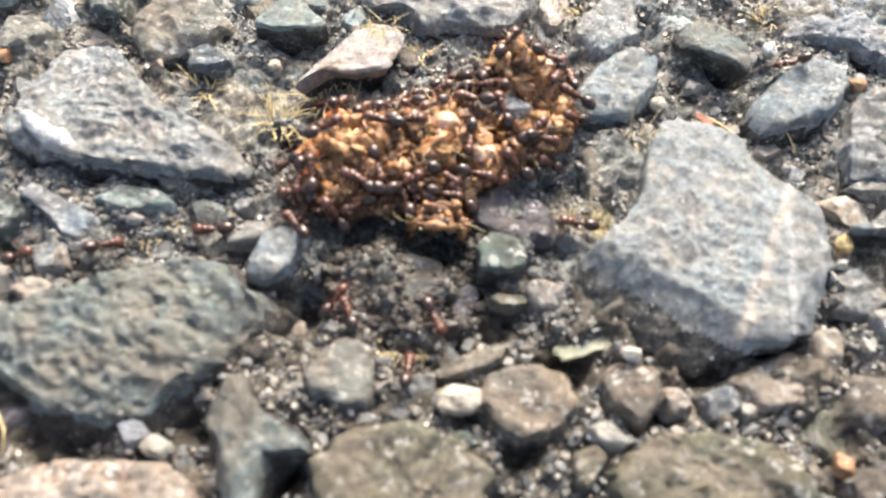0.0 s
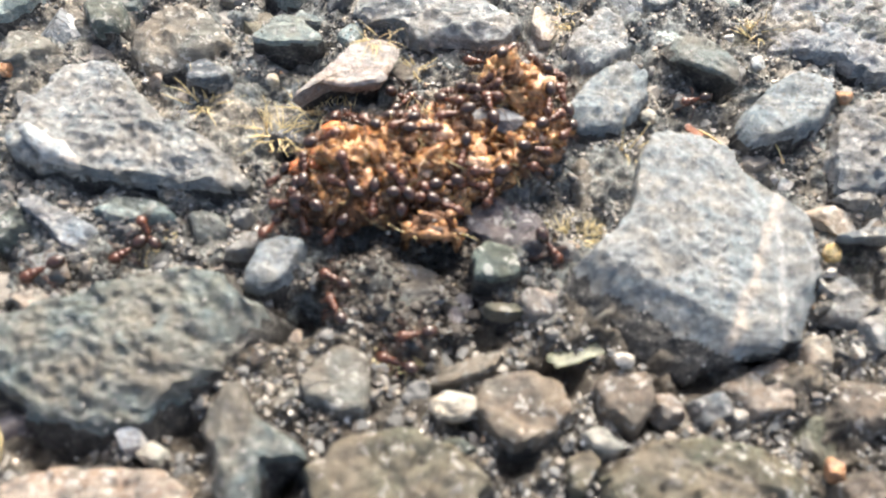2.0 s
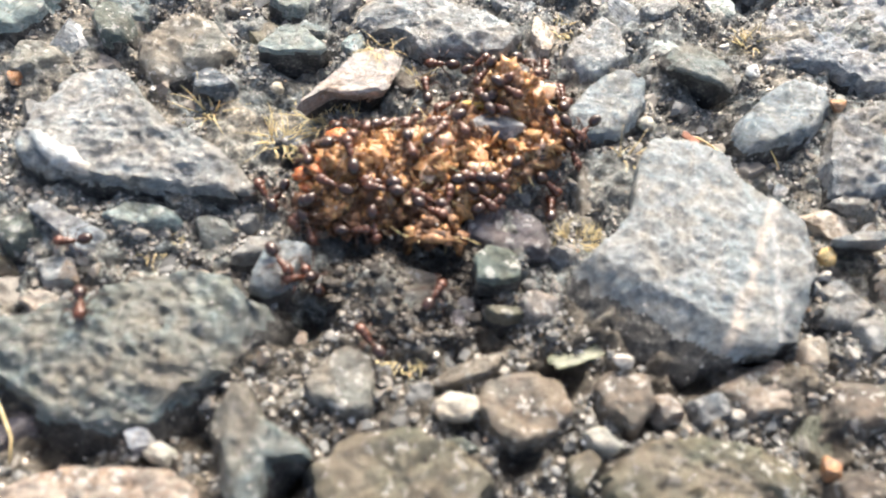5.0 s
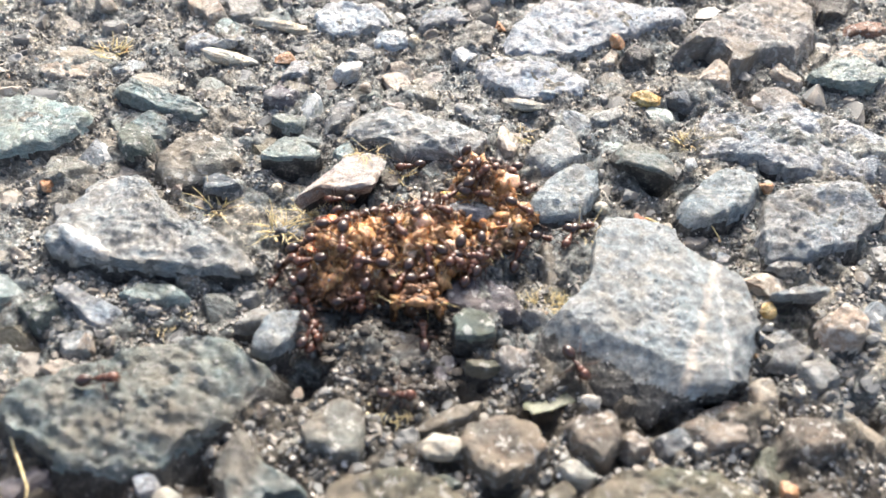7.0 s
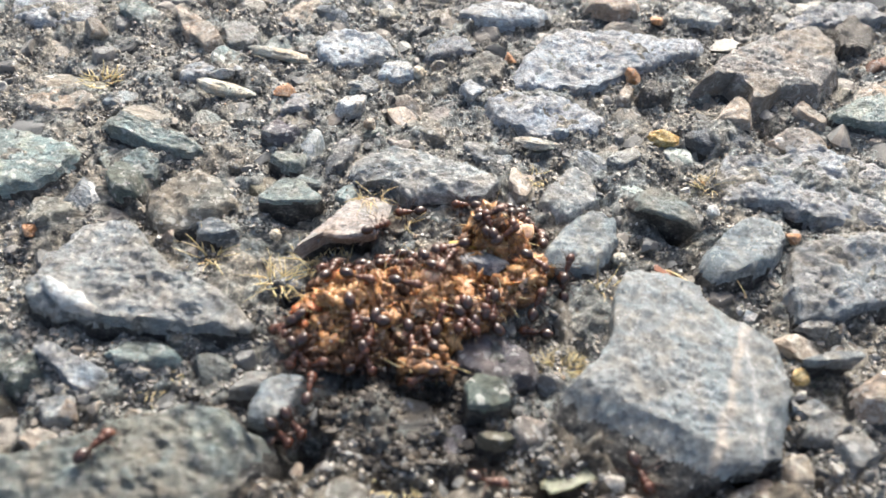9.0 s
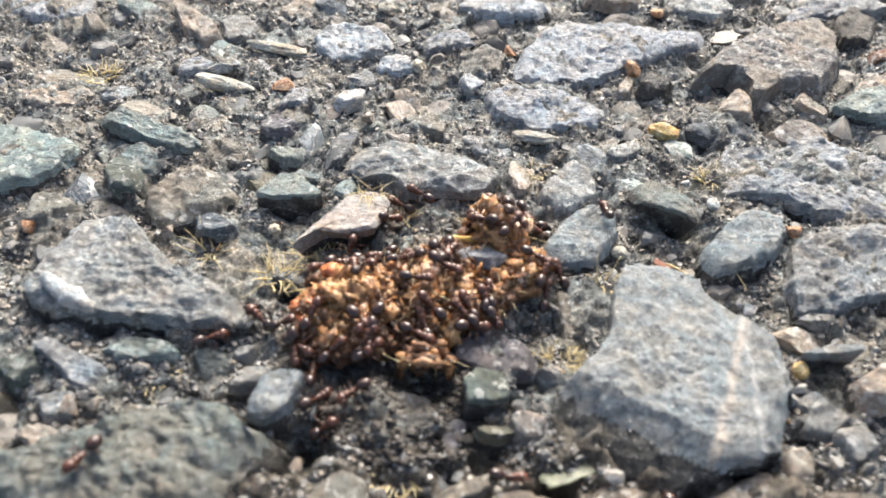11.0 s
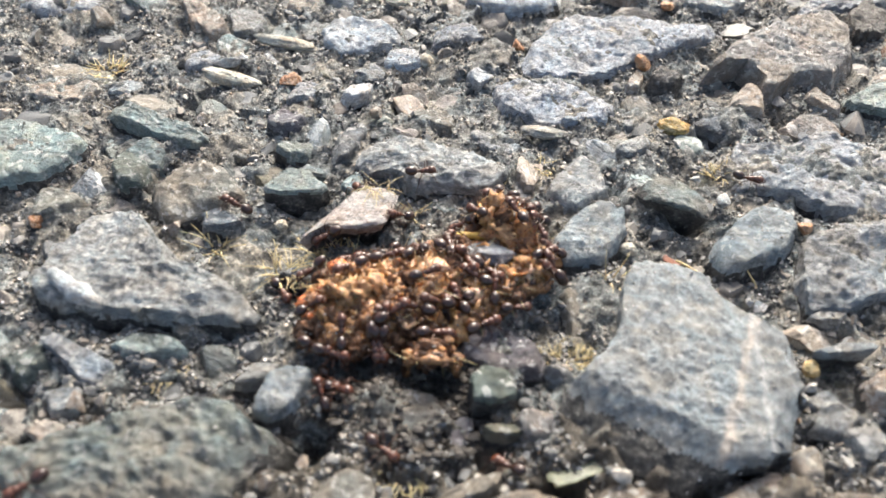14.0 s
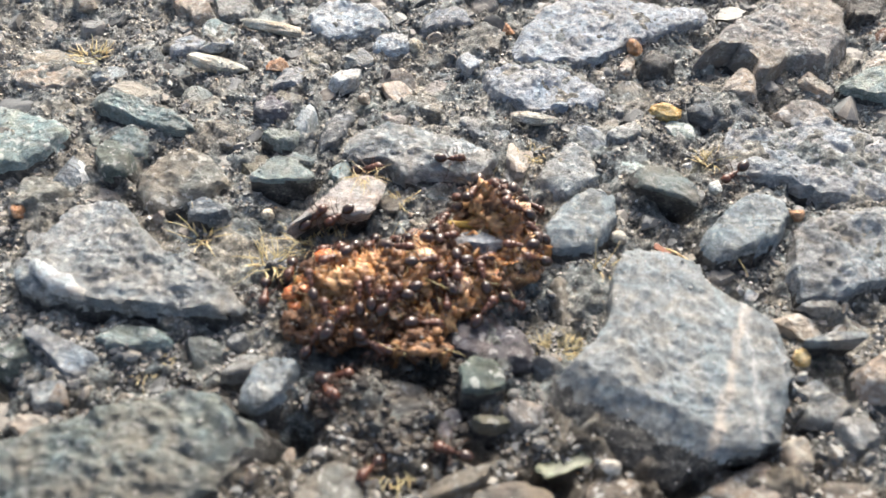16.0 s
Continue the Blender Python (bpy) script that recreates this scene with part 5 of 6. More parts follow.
def clump_height(x, y):
    dip = 1.3 * math.exp(-((x - 3.1) ** 2 + (y - 5.6) ** 2) / 2.0)
    total = sum((h * math.exp(-((x - a) ** 2 + (y - b) ** 2) / (r * r) * 0.8)) ** 3 for a, b, h, r in BUMPS)
    return -1.0 + 1.08 * total ** (1 / 3) - dip


FOOT = [(-11.2, 0.6), (-10.2, 4.2), (-6.8, 6.2), (-3.6, 7.6), (-0.5, 8.4), (1.4, 11.6), (4.3, 11.9), (6.0, 9.4), (6.9, 5.2), (3.4, 2.2), (0.8, 0.4), (-3.1, -1.4), (-5.7, -2.0), (-9.0, -1.9)]


def in_foot(x, y, grow=1.0):
    inside = False
    cx, cy = -2.4, 3.9
    pts = [(cx + (a - cx) * grow, cy + (b - cy) * grow) for a, b in FOOT]
    for (a, b), (d, e) in zip(pts, pts[1:] + pts[:1]):
        if (b > y) != (e > y) and x < (d - a) * (y - b) / (e - b) + a:
            inside = not inside
    return inside


def flake(w, h, curl, seed):
    """A thin curled scrap."""
    rnd = random.Random(seed)
    n, m = 9, 7
    grid = {}
    verts, faces = [], []
    for side in (0, 1):
        for j in range(m):
            for i in range(n):
                u, v = i / (n - 1) - 0.5, j / (m - 1) - 0.5
                edge = 1 + 0.25 * noise.noise(Vector((3 * u, 3 * v, seed)))
                x, y = w * u * edge * (1 - 0.5 * v * v * 2), h * v * edge
                z = curl * (u * u * 3 + 0.5 * v) + 0.12 * noise.noise(Vector((x * 1.5, y * 1.5, seed * 3.1))) - 0.09 * side
                grid[side, i, j] = len(verts)
                verts.append((x, y, z))
    for j in range(m - 1):
        for i in range(n - 1):
            q = [(i, j), (i + 1, j), (i + 1, j + 1), (i, j + 1)]
            faces.append(tuple(grid[0, a, b] for a, b in q))
            faces.append(tuple(grid[1, a, b] for a, b in q[::-1]))
    ring = [(i, 0) for i in range(n)] + [(n - 1, j) for j in range(1, m)] + [(i, m - 1) for i in range(n - 2, -1, -1)] + [(0, j) for j in range(m - 2, 0, -1)]
    for a, b in zip(ring, ring[1:] + ring[:1]):
        faces.append((grid[0, a[0], a[1]], grid[1, a[0], a[1]], grid[1, b[0], b[1]], grid[0, b[0], b[1]]))
    return verts, faces


def food_clump():
    rnd = random.Random(21)
    top = new("food_clump")
    tagged(top, "chewed orange-brown fibrous food scrap swarming with ants", "food")
    cx, cy = -2.4, 3.9
    top.location = (cx * MM, cy * MM, -1.2 * MM)

    def local(x, y, z):
        return ((x - cx) * MM, (y - cy) * MM, (z + 1.2) * MM)

    # the body: a rough, pitted mass
    loop = smooth_loop(FOOT, 150)
    verts, faces, rings = [], [], 56
    for k in range(rings + 1):
        f = k / rings
        for i, p in enumerate(loop):
            u = max(0.0, (f - 0.82) / 0.18)
            q = f if u == 0 else 0.82 + 0.18 * math.sin(2.75 * u)
            q *= 1 + 0.07 * wobble((p[0], p[1], 7.0), 0.4, 3)
            x, y = cx + (p[0] - cx) * q, cy + (p[1] - cy) * q
            z = (clump_height(x, y) - 0.3) * (1 - u ** 2.5) - 1.7 * u ** 2.5
            z += 0.8 * wobble((x, y, 2.0), 0.5, 3) + 0.5 * wobble((x, y, 4.0), 1.5, 3) - 2.2 * (1 - u) * max(0.0, noise.noise(Vector((x * 0.75, y * 0.75, 8.2))) - 0.22)
            verts.append((x - cx, y - cy, z + 1.2))
    n = len(loop)
    for k in range(rings):
        for i in range(n):
            j = (i + 1) % n
            faces.append((k * n + i, (k + 1) * n + i, (k + 1) * n + j, k * n + j))
    link_mesh("body", verts, faces, CRUMB[4], top, "pitted orange-brown fibrous mass")
    shapes = []
    for k in range(20):
        v, f = lump(1, rnd.uniform(0.55, 0.9), rnd.uniform(0.4, 0.75), 700 + k, 0.9, 9, 13, 1.6)
        ob = link_mesh("crumb", v, f, CRUMB[(0, 1, 0, 2, 1, 0, 2, 3)[k % 8]])
        shapes.append(ob.data)
        bpy.data.objects.remove(ob)
    made = 0
    while made < 270:
        x, y = rnd.uniform(-12, 8), rnd.uniform(-3, 13)
        if not in_foot(x, y, 0.98):
            continue
        made += 1
        r = rnd.choice((0.25, 0.35, 0.5, 0.6, 0.8, 1.0))
        z = clump_height(x, y) + rnd.uniform(-0.5, 0.35) - 0.05
        ob = new("crumb", rnd.choice(shapes))
        ob.parent = top
        ob.matrix_basis = Matrix.LocRotScale(local(x, y, z), Euler([rnd.uniform(0, 6) for _ in range(3)]), (r, r, r))
    for x, y, r, z in ((2.2, 10.4, 1.2, 1.9), (3.6, 9.6, 1.0, 1.7), (1.6, 9.0, 0.9, 1.9), (4.6, 8.2, 1.1, 1.5), (-8.0, 3.2, 1.2, 1.2), (-6.0, 2.2, 1.0, 1.4), (-4.6, 0.6, 1.1, 0.8), (-2.4, 2.2, 1.2, 1.3), (0.6, 3.6, 1.0, 1.0), (-7.6, -0.4, 1.0, 0.3), (5.6, 6.4, 0.8, 1.0)):
        ob = new("crumb", shapes[int(abs(x) * 7) % 2])
        ob.parent = top
        ob.matrix_basis = Matrix.LocRotScale(local(x, y, z), Euler([rnd.uniform(0, 6) for _ in range(3)]), (r, r, r))
    # its near foot: dark soiled crumbs, whose colour also stands in for undercut shade
    for k in range(110):
        x = rnd.uniform(-10.8, -1.5)
        y = -2.1 + 1.5 * rnd.random() + 0.3 * math.sin(x)
        r = rnd.choice((0.25, 0.35, 0.45, 0.6, 0.75))
        ob = new("crumb", shapes[rnd.choice((3, 6, 11, 14))])
        ob.parent = top
        ob.matrix_basis = Matrix.LocRotScale(local(x, y, rnd.uniform(-1.1, 0.1) + 0.25 * (y + 2)), Euler([rnd.uniform(0, 6) for _ in range(3)]), (r, r, r))
    # larger soft pieces
    for x, y, z, r, k in ((2.9, 8.6, 1.5, 1.35, 1), (4.0, 7.4, 1.1, 1.1, 0), (2.0, 10.2, 1.5, 1.1, 1), (-7.6, 1.8, 1.3, 1.6, 1), (-8.8, 0.2, 0.4, 1.3, 0), (-9.6, 1.6, 0.5, 1.1, 5), (-2.4, 2.2, 1.0, 1.3, 0), (-4.6, 1.4, 0.9, 1.2, 4), (2.4, 2.9, 0.3, 1.2, 1), (-5.4, 3.4, 1.2, 1.2, 0), (-1.2, 3.6, 1.0, 1.1, 1), (4.4, 5.0, 0.7, 1.2, 4)):
        v, f = lump(r, r * 0.85, r * 0.72, int(300 + 17 * x), 0.75, 18, 26, 1.5)
        ob = link_mesh("piece", v, f, CRUMB[k], top)
        ob.location = local(x, y, z - 0.25)
    # thin curled scraps
    scraps = []
    for k in range(6):
        v, f = flake(rnd.uniform(1.6, 2.6), rnd.uniform(0.9, 1.6), rnd.uniform(0.2, 0.8), 40 + k)
        ob = link_mesh("flake", v, f, CRUMB[(1, 0, 4, 3, 2, 0)[k]])
        scraps.append(ob.data)
        bpy.data.objects.remove(ob)
    made = 0
    while made < 70:
        x, y = rnd.uniform(-12, 8), rnd.uniform(-3, 13)
        if not in_foot(x, y, 0.95):
            continue
        made += 1
        ob = new("flake", rnd.choice(scraps))
        ob.parent = top
        s = rnd.uniform(0.45, 0.95)
        ob.matrix_basis = Matrix.LocRotScale(local(x, y, clump_height(x, y) + rnd.uniform(-0.2, 0.3)), Euler((rnd.uniform(-0.9, 0.9), rnd.uniform(-0.9, 0.9), rnd.uniform(0, 6))), (s, s, s))
    # fibres that stick out of it
    hairs = []
    for k in range(10):
        v, f = strand(rnd, (0, 0, 0), (1, 0, rnd.uniform(0.0, 0.5)), rnd.uniform(1.4, 3.2), rnd.uniform(0.035, 0.06), 0.8)
        ob = link_mesh("fibre", v, f, STRAW)
        hairs.append(ob.data)
        bpy.data.objects.remove(ob)
    made = 0
    while made < 170:
        x, y = rnd.uniform(-12, 8), rnd.uniform(-3, 13)
        if not in_foot(x, y, 1.0):
            continue
        made += 1
        ob = new("fibre", rnd.choice(hairs))
        ob.parent = top
        ob.matrix_basis = Matrix.LocRotScale(local(x, y, clump_height(x, y) - 0.1), Euler((rnd.uniform(-0.5, 0.5), rnd.uniform(-0.6, 0.3), rnd.uniform(0, 6.28))), None)
    # the yellow strip and the pale knob at its left end
    v, f = tube([(-1.6, 0, 0), (-0.8, 0.12, 0.2), (0.1, 0.1, 0.25), (1.1, 0.25, 0.2), (1.9, 0.2, -0.1)], [0.18, 0.3, 0.27, 0.33, 0.2], 8)
    ob = link_mesh("strip", v, f, CRUMB[6], top, "yellow fibrous strip")
    ob.location = local(0.4, 7.9, clump_height(0.4, 7.9) + 0.45)
    for x, y, r, z in ((-10.9, 0.9, 0.55, 0.7), (-10.5, 0.1, 0.45, 0.3), (-8.9, 3.6, 0.6, 1.5), (-1.9, 4.0, 0.7, 1.7), (0.8, 2.4, 0.7, 0.9), (4.7, 9.2, 0.8, 1.6)):
        v, f = lump(r * 1.2, r, r * 0.8, int(x * 10), 0.4, 9, 14)
        ob = link_mesh("knob", v, f, CRUMB[3 if x > -8 else 5], top, "pale pink-orange knob" if x > -8 else "glossy red-orange knob")
        ob.location = local(x, y, z)
    return top


def arch_crumb():
    """A curled scrap that roofs a small dark hole."""
    top = new("curled_crumb")
    tagged(top, "tan curled food scrap arching over a dark hole", "food")
    top.location = (-1.7 * MM, -3.3 * MM, -1.5 * MM)
    rnd = random.Random(8)
    for k in range(5):
        y = 0.38 * k
        pts = [(1.75 * math.cos(a) * (1 - 0.05 * k) + 0.15 * rnd.uniform(-1, 1), y + 0.25 * math.sin(3 * a + k), 2.5 * math.sin(a) ** 0.8 * (1 - 0.07 * k) + 0.3 + rnd.uniform(-0.22, 0.22)) for a in np.linspace(0.02, math.pi - 0.02, 13)]
        v, f = tube(pts, [0.22 * rnd.uniform(0.4, 1.7) for _ in pts], 8)
        link_mesh("roof", v, f, CRUMB[(4, 4, 2, 2, 2)[k]], top)
    for k in range(22):
        a = math.pi * (k + 0.5) / 22
        r = rnd.uniform(0.18, 0.42)
        v, f = lump(r, r * 0.8, r * 0.7, 90 + k, 0.8, 8, 11, 1.5)
        ob = link_mesh("crumb", v, f, CRUMB[rnd.choice((0, 2, 2, 4, 4))], top)
        ob.location = (1.75 * math.cos(a) * MM, rnd.uniform(-0.1, 1.5) * MM, (2.5 * math.sin(a) ** 0.8 + 0.3 + rnd.uniform(-0.25, 0.25)) * MM)
    for k in range(7):
        v, f = strand(rnd, (rnd.uniform(-1.6, 1.4), rnd.uniform(0, 1), 1.7), (rnd.uniform(-1, 1), -0.4, 0.6), 1.8, 0.05, 0.8)
        link_mesh("fibre", v, f, STRAW, top)
    return top


food_clump()
arch_crumb()
v, f = shard(1.9, 1.1, 0.55, 14, 12, 16, 24)
grey_chip = link_mesh("stone_chip", v, f, STONE["purple"], crease=26)
grey_chip.location = (2.4 * MM, 6.1 * MM, 1.0 * MM)
tagged(grey_chip, "violet-grey stone chip caught in the food scrap", "stone")


# ---- heights of all that lies there, for what stands or walks on it ----
HEIGHTS = np.full((230, 190), FLOOR)


def survey():
    bpy.context.view_layer.update()
    graph = bpy.context.evaluated_depsgraph_get()
    for i in range(230):
        for j in range(190):
            hit, place, *_ = scene.ray_cast(graph, Vector(((-46 + 0.4 * i) * MM, (-24 + 0.4 * j) * MM, 0.02)), Vector((0, 0, -1)))
            if hit:
                HEIGHTS[i, j] = place.z / MM


def surface(x, y):
    u, v = min(max((x + 46) / 0.4, 0), 228.0), min(max((y + 24) / 0.4, 0), 188.0)
    i, j = int(u), int(v)
    a, b = u - i, v - j
    return float((1 - a) * (1 - b) * HEIGHTS[i, j] + a * (1 - b) * HEIGHTS[i + 1, j] + (1 - a) * b * HEIGHTS[i, j + 1] + a * b * HEIGHTS[i + 1, j + 1])


def rest_height(x, y, reach=1.0):
    """The level on which a body of that reach would rest."""
    tries = [surface(x + reach * a, y + reach * b) for a in (-1, -0.5, 0, 0.5, 1) for b in (-1, -0.5, 0, 0.5, 1)]
    return 0.45 * float(np.mean(tries)) + 0.55 * float(np.percentile(tries, 75))


soil()
survey()

def quartz_streak(host, x, y):
    """A milky vein that swells out of the stone along its edge."""
    points, radii = [], []
    for k in range(22):
        u = k / 21
        px, py = x - 2.0 + 4.2 * u, y + 1.4 - 3.2 * u + 1.1 * u * u
        points.append((px, py, surface(host.location.x / MM + px, host.location.y / MM + py) + 0.02))
        radii.append((0.2 + 0.5 * math.sin(math.pi * (0.08 + 0.84 * u))) * (1 + 0.5 * noise.noise(Vector((4 * u, 1.3, 0.2)))))
    v, f = tube(points, radii, 12)
    v = [Vector(p) + 0.22 * noise.noise_vector(Vector(p) * 1.3) for p in v]
    link_mesh("quartz_streak", v, f, STONE["quartz"], host, "milky white quartz streak")


quartz_streak(STONES[1][0], -3.9, -2.5)


def dusting():
    """Fine grains that lie on the stones."""
    rnd = random.Random(77)
    verts, faces = [], []
    box = [(-1, -1, -1), (1, -1, -1), (1, 1, -1), (-1, 1, -1), (-1, -1, 1), (1, -1, 1), (1, 1, 1), (-1, 1, 1)]
    quads = [(0, 3, 2, 1), (4, 5, 6, 7), (0, 1, 5, 4), (1, 2, 6, 5), (2, 3, 7, 6), (3, 0, 4, 7)]
    for _ in range(9000):
        x, y = rnd.uniform(-44, 44), rnd.uniform(-22, 50)
        if in_foot(x, y, 0.9) or noise.noise(Vector((x * 0.3, y * 0.3, 4))) < rnd.uniform(-0.5, 0.2):
            continue
        r = rnd.uniform(0.04, 0.1)
        turn = Euler((rnd.uniform(0, 3), rnd.uniform(0, 3), rnd.uniform(0, 3))).to_matrix()
        at, z = len(verts), surface(x, y) + 0.3 * r
        for p in box:
            q = turn @ (Vector(p) * r * rnd.uniform(0.5, 0.9))
            verts.append((x + q.x, y + q.y, z + q.z))
        faces += [tuple(at + i for i in q) for q in quads]
    tagged(link_mesh("dust", verts, faces, DUST, smooth=False), "fine sand dust lying on the stones", "sand", kind="stuff")


dusting()

# ---- dry moss, straw and scraps ----
tuft("moss_tuft", -19.3, 7.1, 26, 0.7, 2.6, 0.06, MOSS, "star-shaped tuft of dry yellow moss beside a grey stone", "moss", 1, 0.6)
tuft("moss_tuft", -13.3, 4.3, 34, 1.2, 2.2, 0.055, MOSS, "loose tuft of dry straw-yellow moss", "moss", 2, 0.35)
tuft("moss_tuft", -9.6, 6.9, 60, 2.2, 1.7, 0.045, MOSS, "mat of dry yellow-green moss under the pink stone", "moss", 3, 0.4)
tuft("moss_tuft", -12.0, 7.6, 18, 0.9, 1.5, 0.045, MOSS, "small tuft of dry yellow moss", "moss", 4, 0.4)
tuft("straw", -7.1, 12.4, 22, 1.0, 1.5, 0.04, STRAW, "fine dry straw fibres lying on the pinkish stone", "straw", 5, 0.12)
tuft("moss_tuft", 7.8, -0.9, 170, 1.9, 0.8, 0.035, MOSS, "dry yellow moss along the big pale stone", "moss", 6, 0.4)
tuft("straw", 10.9, 5.2, 9, 0.7, 2.2, 0.06, STRAW, "dry straw stalks beside the big pale stone", "straw", 7, 0.7)
tuft("moss_tuft", -3.5, -10.3, 44, 1.8, 1.6, 0.05, MOSS, "brownish moss between stone chips", "moss", 8, 0.3)
tuft("moss_tuft", -4.3, 11.6, 14, 0.6, 1.4, 0.05, MOSS, "small clot of yellow moss", "moss", 9, 0.4)
tuft("moss_tuft", 6.0, 17.6, 40, 1.5, 1.0, 0.05, MOSS, "dry yellow-brown moss between two stones", "moss", 10, 0.5)
tuft("moss_tuft", 21.7, 18.2, 36, 1.4, 1.3, 0.05, MOSS, "brown moss clot at the edge of a stone", "moss", 11, 0.5)
tuft("moss_tuft", -35.4, 28.3, 34, 1.5, 1.6, 0.07, MOSS, "brown dry plant scrap in a gap", "moss", 12, 0.4)
tuft("moss_tuft", -19.5, -4.1, 26, 1.5, 1.2, 0.05, MOSS, "thin yellowish moss on sand", "moss", 13, 0.3)


def scrap(name, x, y, lift, v, f, material, label, category, turn=(0, 0, 0)):
    ob = link_mesh(name, v, f, material)
    ob.matrix_world = Matrix.LocRotScale((x * MM, y * MM, (surface(x, y) + lift) * MM), Euler([radians(a) for a in turn]), None)
    return tagged(ob, label, category)


v, f = flake(1.5, 0.5, 0.25, 3)
scrap("flake", 16.1, 8.4, 0.12, v, f, RED_FLAKE, "curled red-brown leaf flake on the pale stone", "leaf", (0, 0, -25))
v, f = tube([(-1.1, 0.8, 0.1), (-0.4, 0.35, 0.16), (0.3, -0.2, 0.12), (1.1, -0.75, 0.02)], [0.07, 0.09, 0.08, 0.05], 6)
scrap("twig", 17.4, 7.5, 0.1, v, f, STRAW, "thin tan rootlet on the pale stone", "twig")
v, f = tube([(0, 0.9, 0.25), (0.15, 0.3, 0.5), (0.35, -0.3, 0.45), (0.75, -1.0, 0.1)], [0.03, 0.05, 0.05, 0.04], 6)
scrap("twig", 21.3, 7.0, 0.1, v, f, STRAW, "short dry hair-like stalk", "twig")
v, f = tube([(-2.2, 1.8, 0.2), (-1.2, 0.5, 0.6), (-0.2, -0.8, 0.5), (0.7, -2.1, 0.2), (1.0, -3.4, 0.0)], [0.05, 0.09, 0.1, 0.08, 0.05], 6)
scrap("twig", -24.6, -15.6, 0.1, v, f, STRAW, "long pale rootlet beside the blue-green stone", "twig")
v, f = flake(4.6, 0.95, 0.45, 9)
scrap("leaf", 8.0, -9.3, 0.35, v, f, LEAF, "curled pale green leaf strip between stones", "leaf", (-18, 4, 24))


# ---- ants ----
def ant_meshes():
    """The parts of one worker ant, head towards +x, feet at z 0, in millimetres."""
    rnd = random.Random(4)
    m = {}

    def keep(name, piece, material):
        v, f = piece
        ob = link_mesh(name, v, f, material)
        m[name] = ob.data
        bpy.data.objects.remove(ob)

    def egg(rx, ry, rz, taper=0.0, x=0.0, z=0.0, rings=12, count=16):
        v, f = lump(rx, ry, rz, 5, 0.03, rings, count)
        turn = Matrix.Rotation(math.pi / 2, 3, "Y")
        v = [Vector((p[2] / rz * rx, p[1], -p[0] / rx * rz)) for p in v]
        return [(p.x + x, p.y * (1 + taper * p.x / rx), p.z * (1 + taper * p.x / rx) + z) for p in v], f

    jaw = [tube([(0.3, s * 0.16, -0.08), (0.5, s * 0.17, -0.12), (0.62, s * 0.04, -0.14)], [0.07, 0.06, 0.02], 6) for s in (-1, 1)]
    eyes = [egg(0.06, 0.04, 0.07, 0, 0.12, 0.1) for _ in (0, 1)]
    eyes = [([(a, b + s * 0.38, c) for a, b, c in v], f) for (v, f), s in zip(eyes, (-1, 1))]
    keep("head", joined([egg(0.46, 0.43, 0.36, -0.1), *jaw, *eyes]), CHITIN)
    keep("thorax", joined([egg(0.38, 0.32, 0.32, 0.0, 0.25, 0.05), egg(0.46, 0.26, 0.26, 0.1, -0.12, 0.0)]), CHITIN)
    keep("waist", joined([egg(0.17, 0.11, 0.16, 0.0, 0.12, 0.04, 8, 10), egg(0.17, 0.14, 0.18, 0.0, -0.17, 0.04, 8, 10), tube([(0.4, 0, -0.03), (0, 0, -0.05), (-0.4, 0, -0.02)], [0.08, 0.07, 0.09], 7)]), CHITIN)
    keep("gaster", egg(0.62, 0.47, 0.45, 0.06, -0.5, 0.0, 16, 22), GASTER)
    for side, s in (("left", 1), ("right", -1)):
        keep("antenna_" + side, tube([(0, 0, 0), (0.25, s * 0.3, 0.18), (0.42, s * 0.52, 0.2), (0.6, s * 0.55, 0.02), (0.8, s * 0.42, -0.16), (0.9, s * 0.36, -0.24)], [0.02, 0.022, 0.02, 0.02, 0.028, 0.015], 6), LIMB)
        for n, (dx, out) in enumerate(((0.75, 1.25), (-0.1, 1.45), (-0.95, 1.45))):
            bend = [(0, 0, 0), (dx * 0.12, s * 0.16, -0.06), (dx * 0.4, s * out * 0.48, 0.34), (dx * 0.55, s * out * 0.6, 0.3), (dx * 0.82, s * out * 0.86, -0.34), (dx * 1.0, s * out * 1.02, -0.56), (dx * 1.22, s * out * 1.16, -0.6)]
            keep("leg_%s_%d" % (side, n), tube(bend, [0.05, 0.04, 0.044, 0.032, 0.025, 0.016, 0.012], 6), LIMB)
    return m


ANT = ant_meshes()
JOINTS = {"head": (1.2, 0, 0.74), "thorax": (0.5, 0, 0.68), "waist": (-0.1, 0, 0.66), "gaster": (-0.34, 0, 0.74), "antenna_left": (1.46, 0.13, 0.84), "antenna_right": (1.46, -0.13, 0.84)}
for _side, _s in (("left", 1), ("right", -1)):
    for _n, _x in enumerate((0.82, 0.5, 0.2)):
        JOINTS["leg_%s_%d" % (_side, _n)] = (_x, _s * 0.16, 0.6)


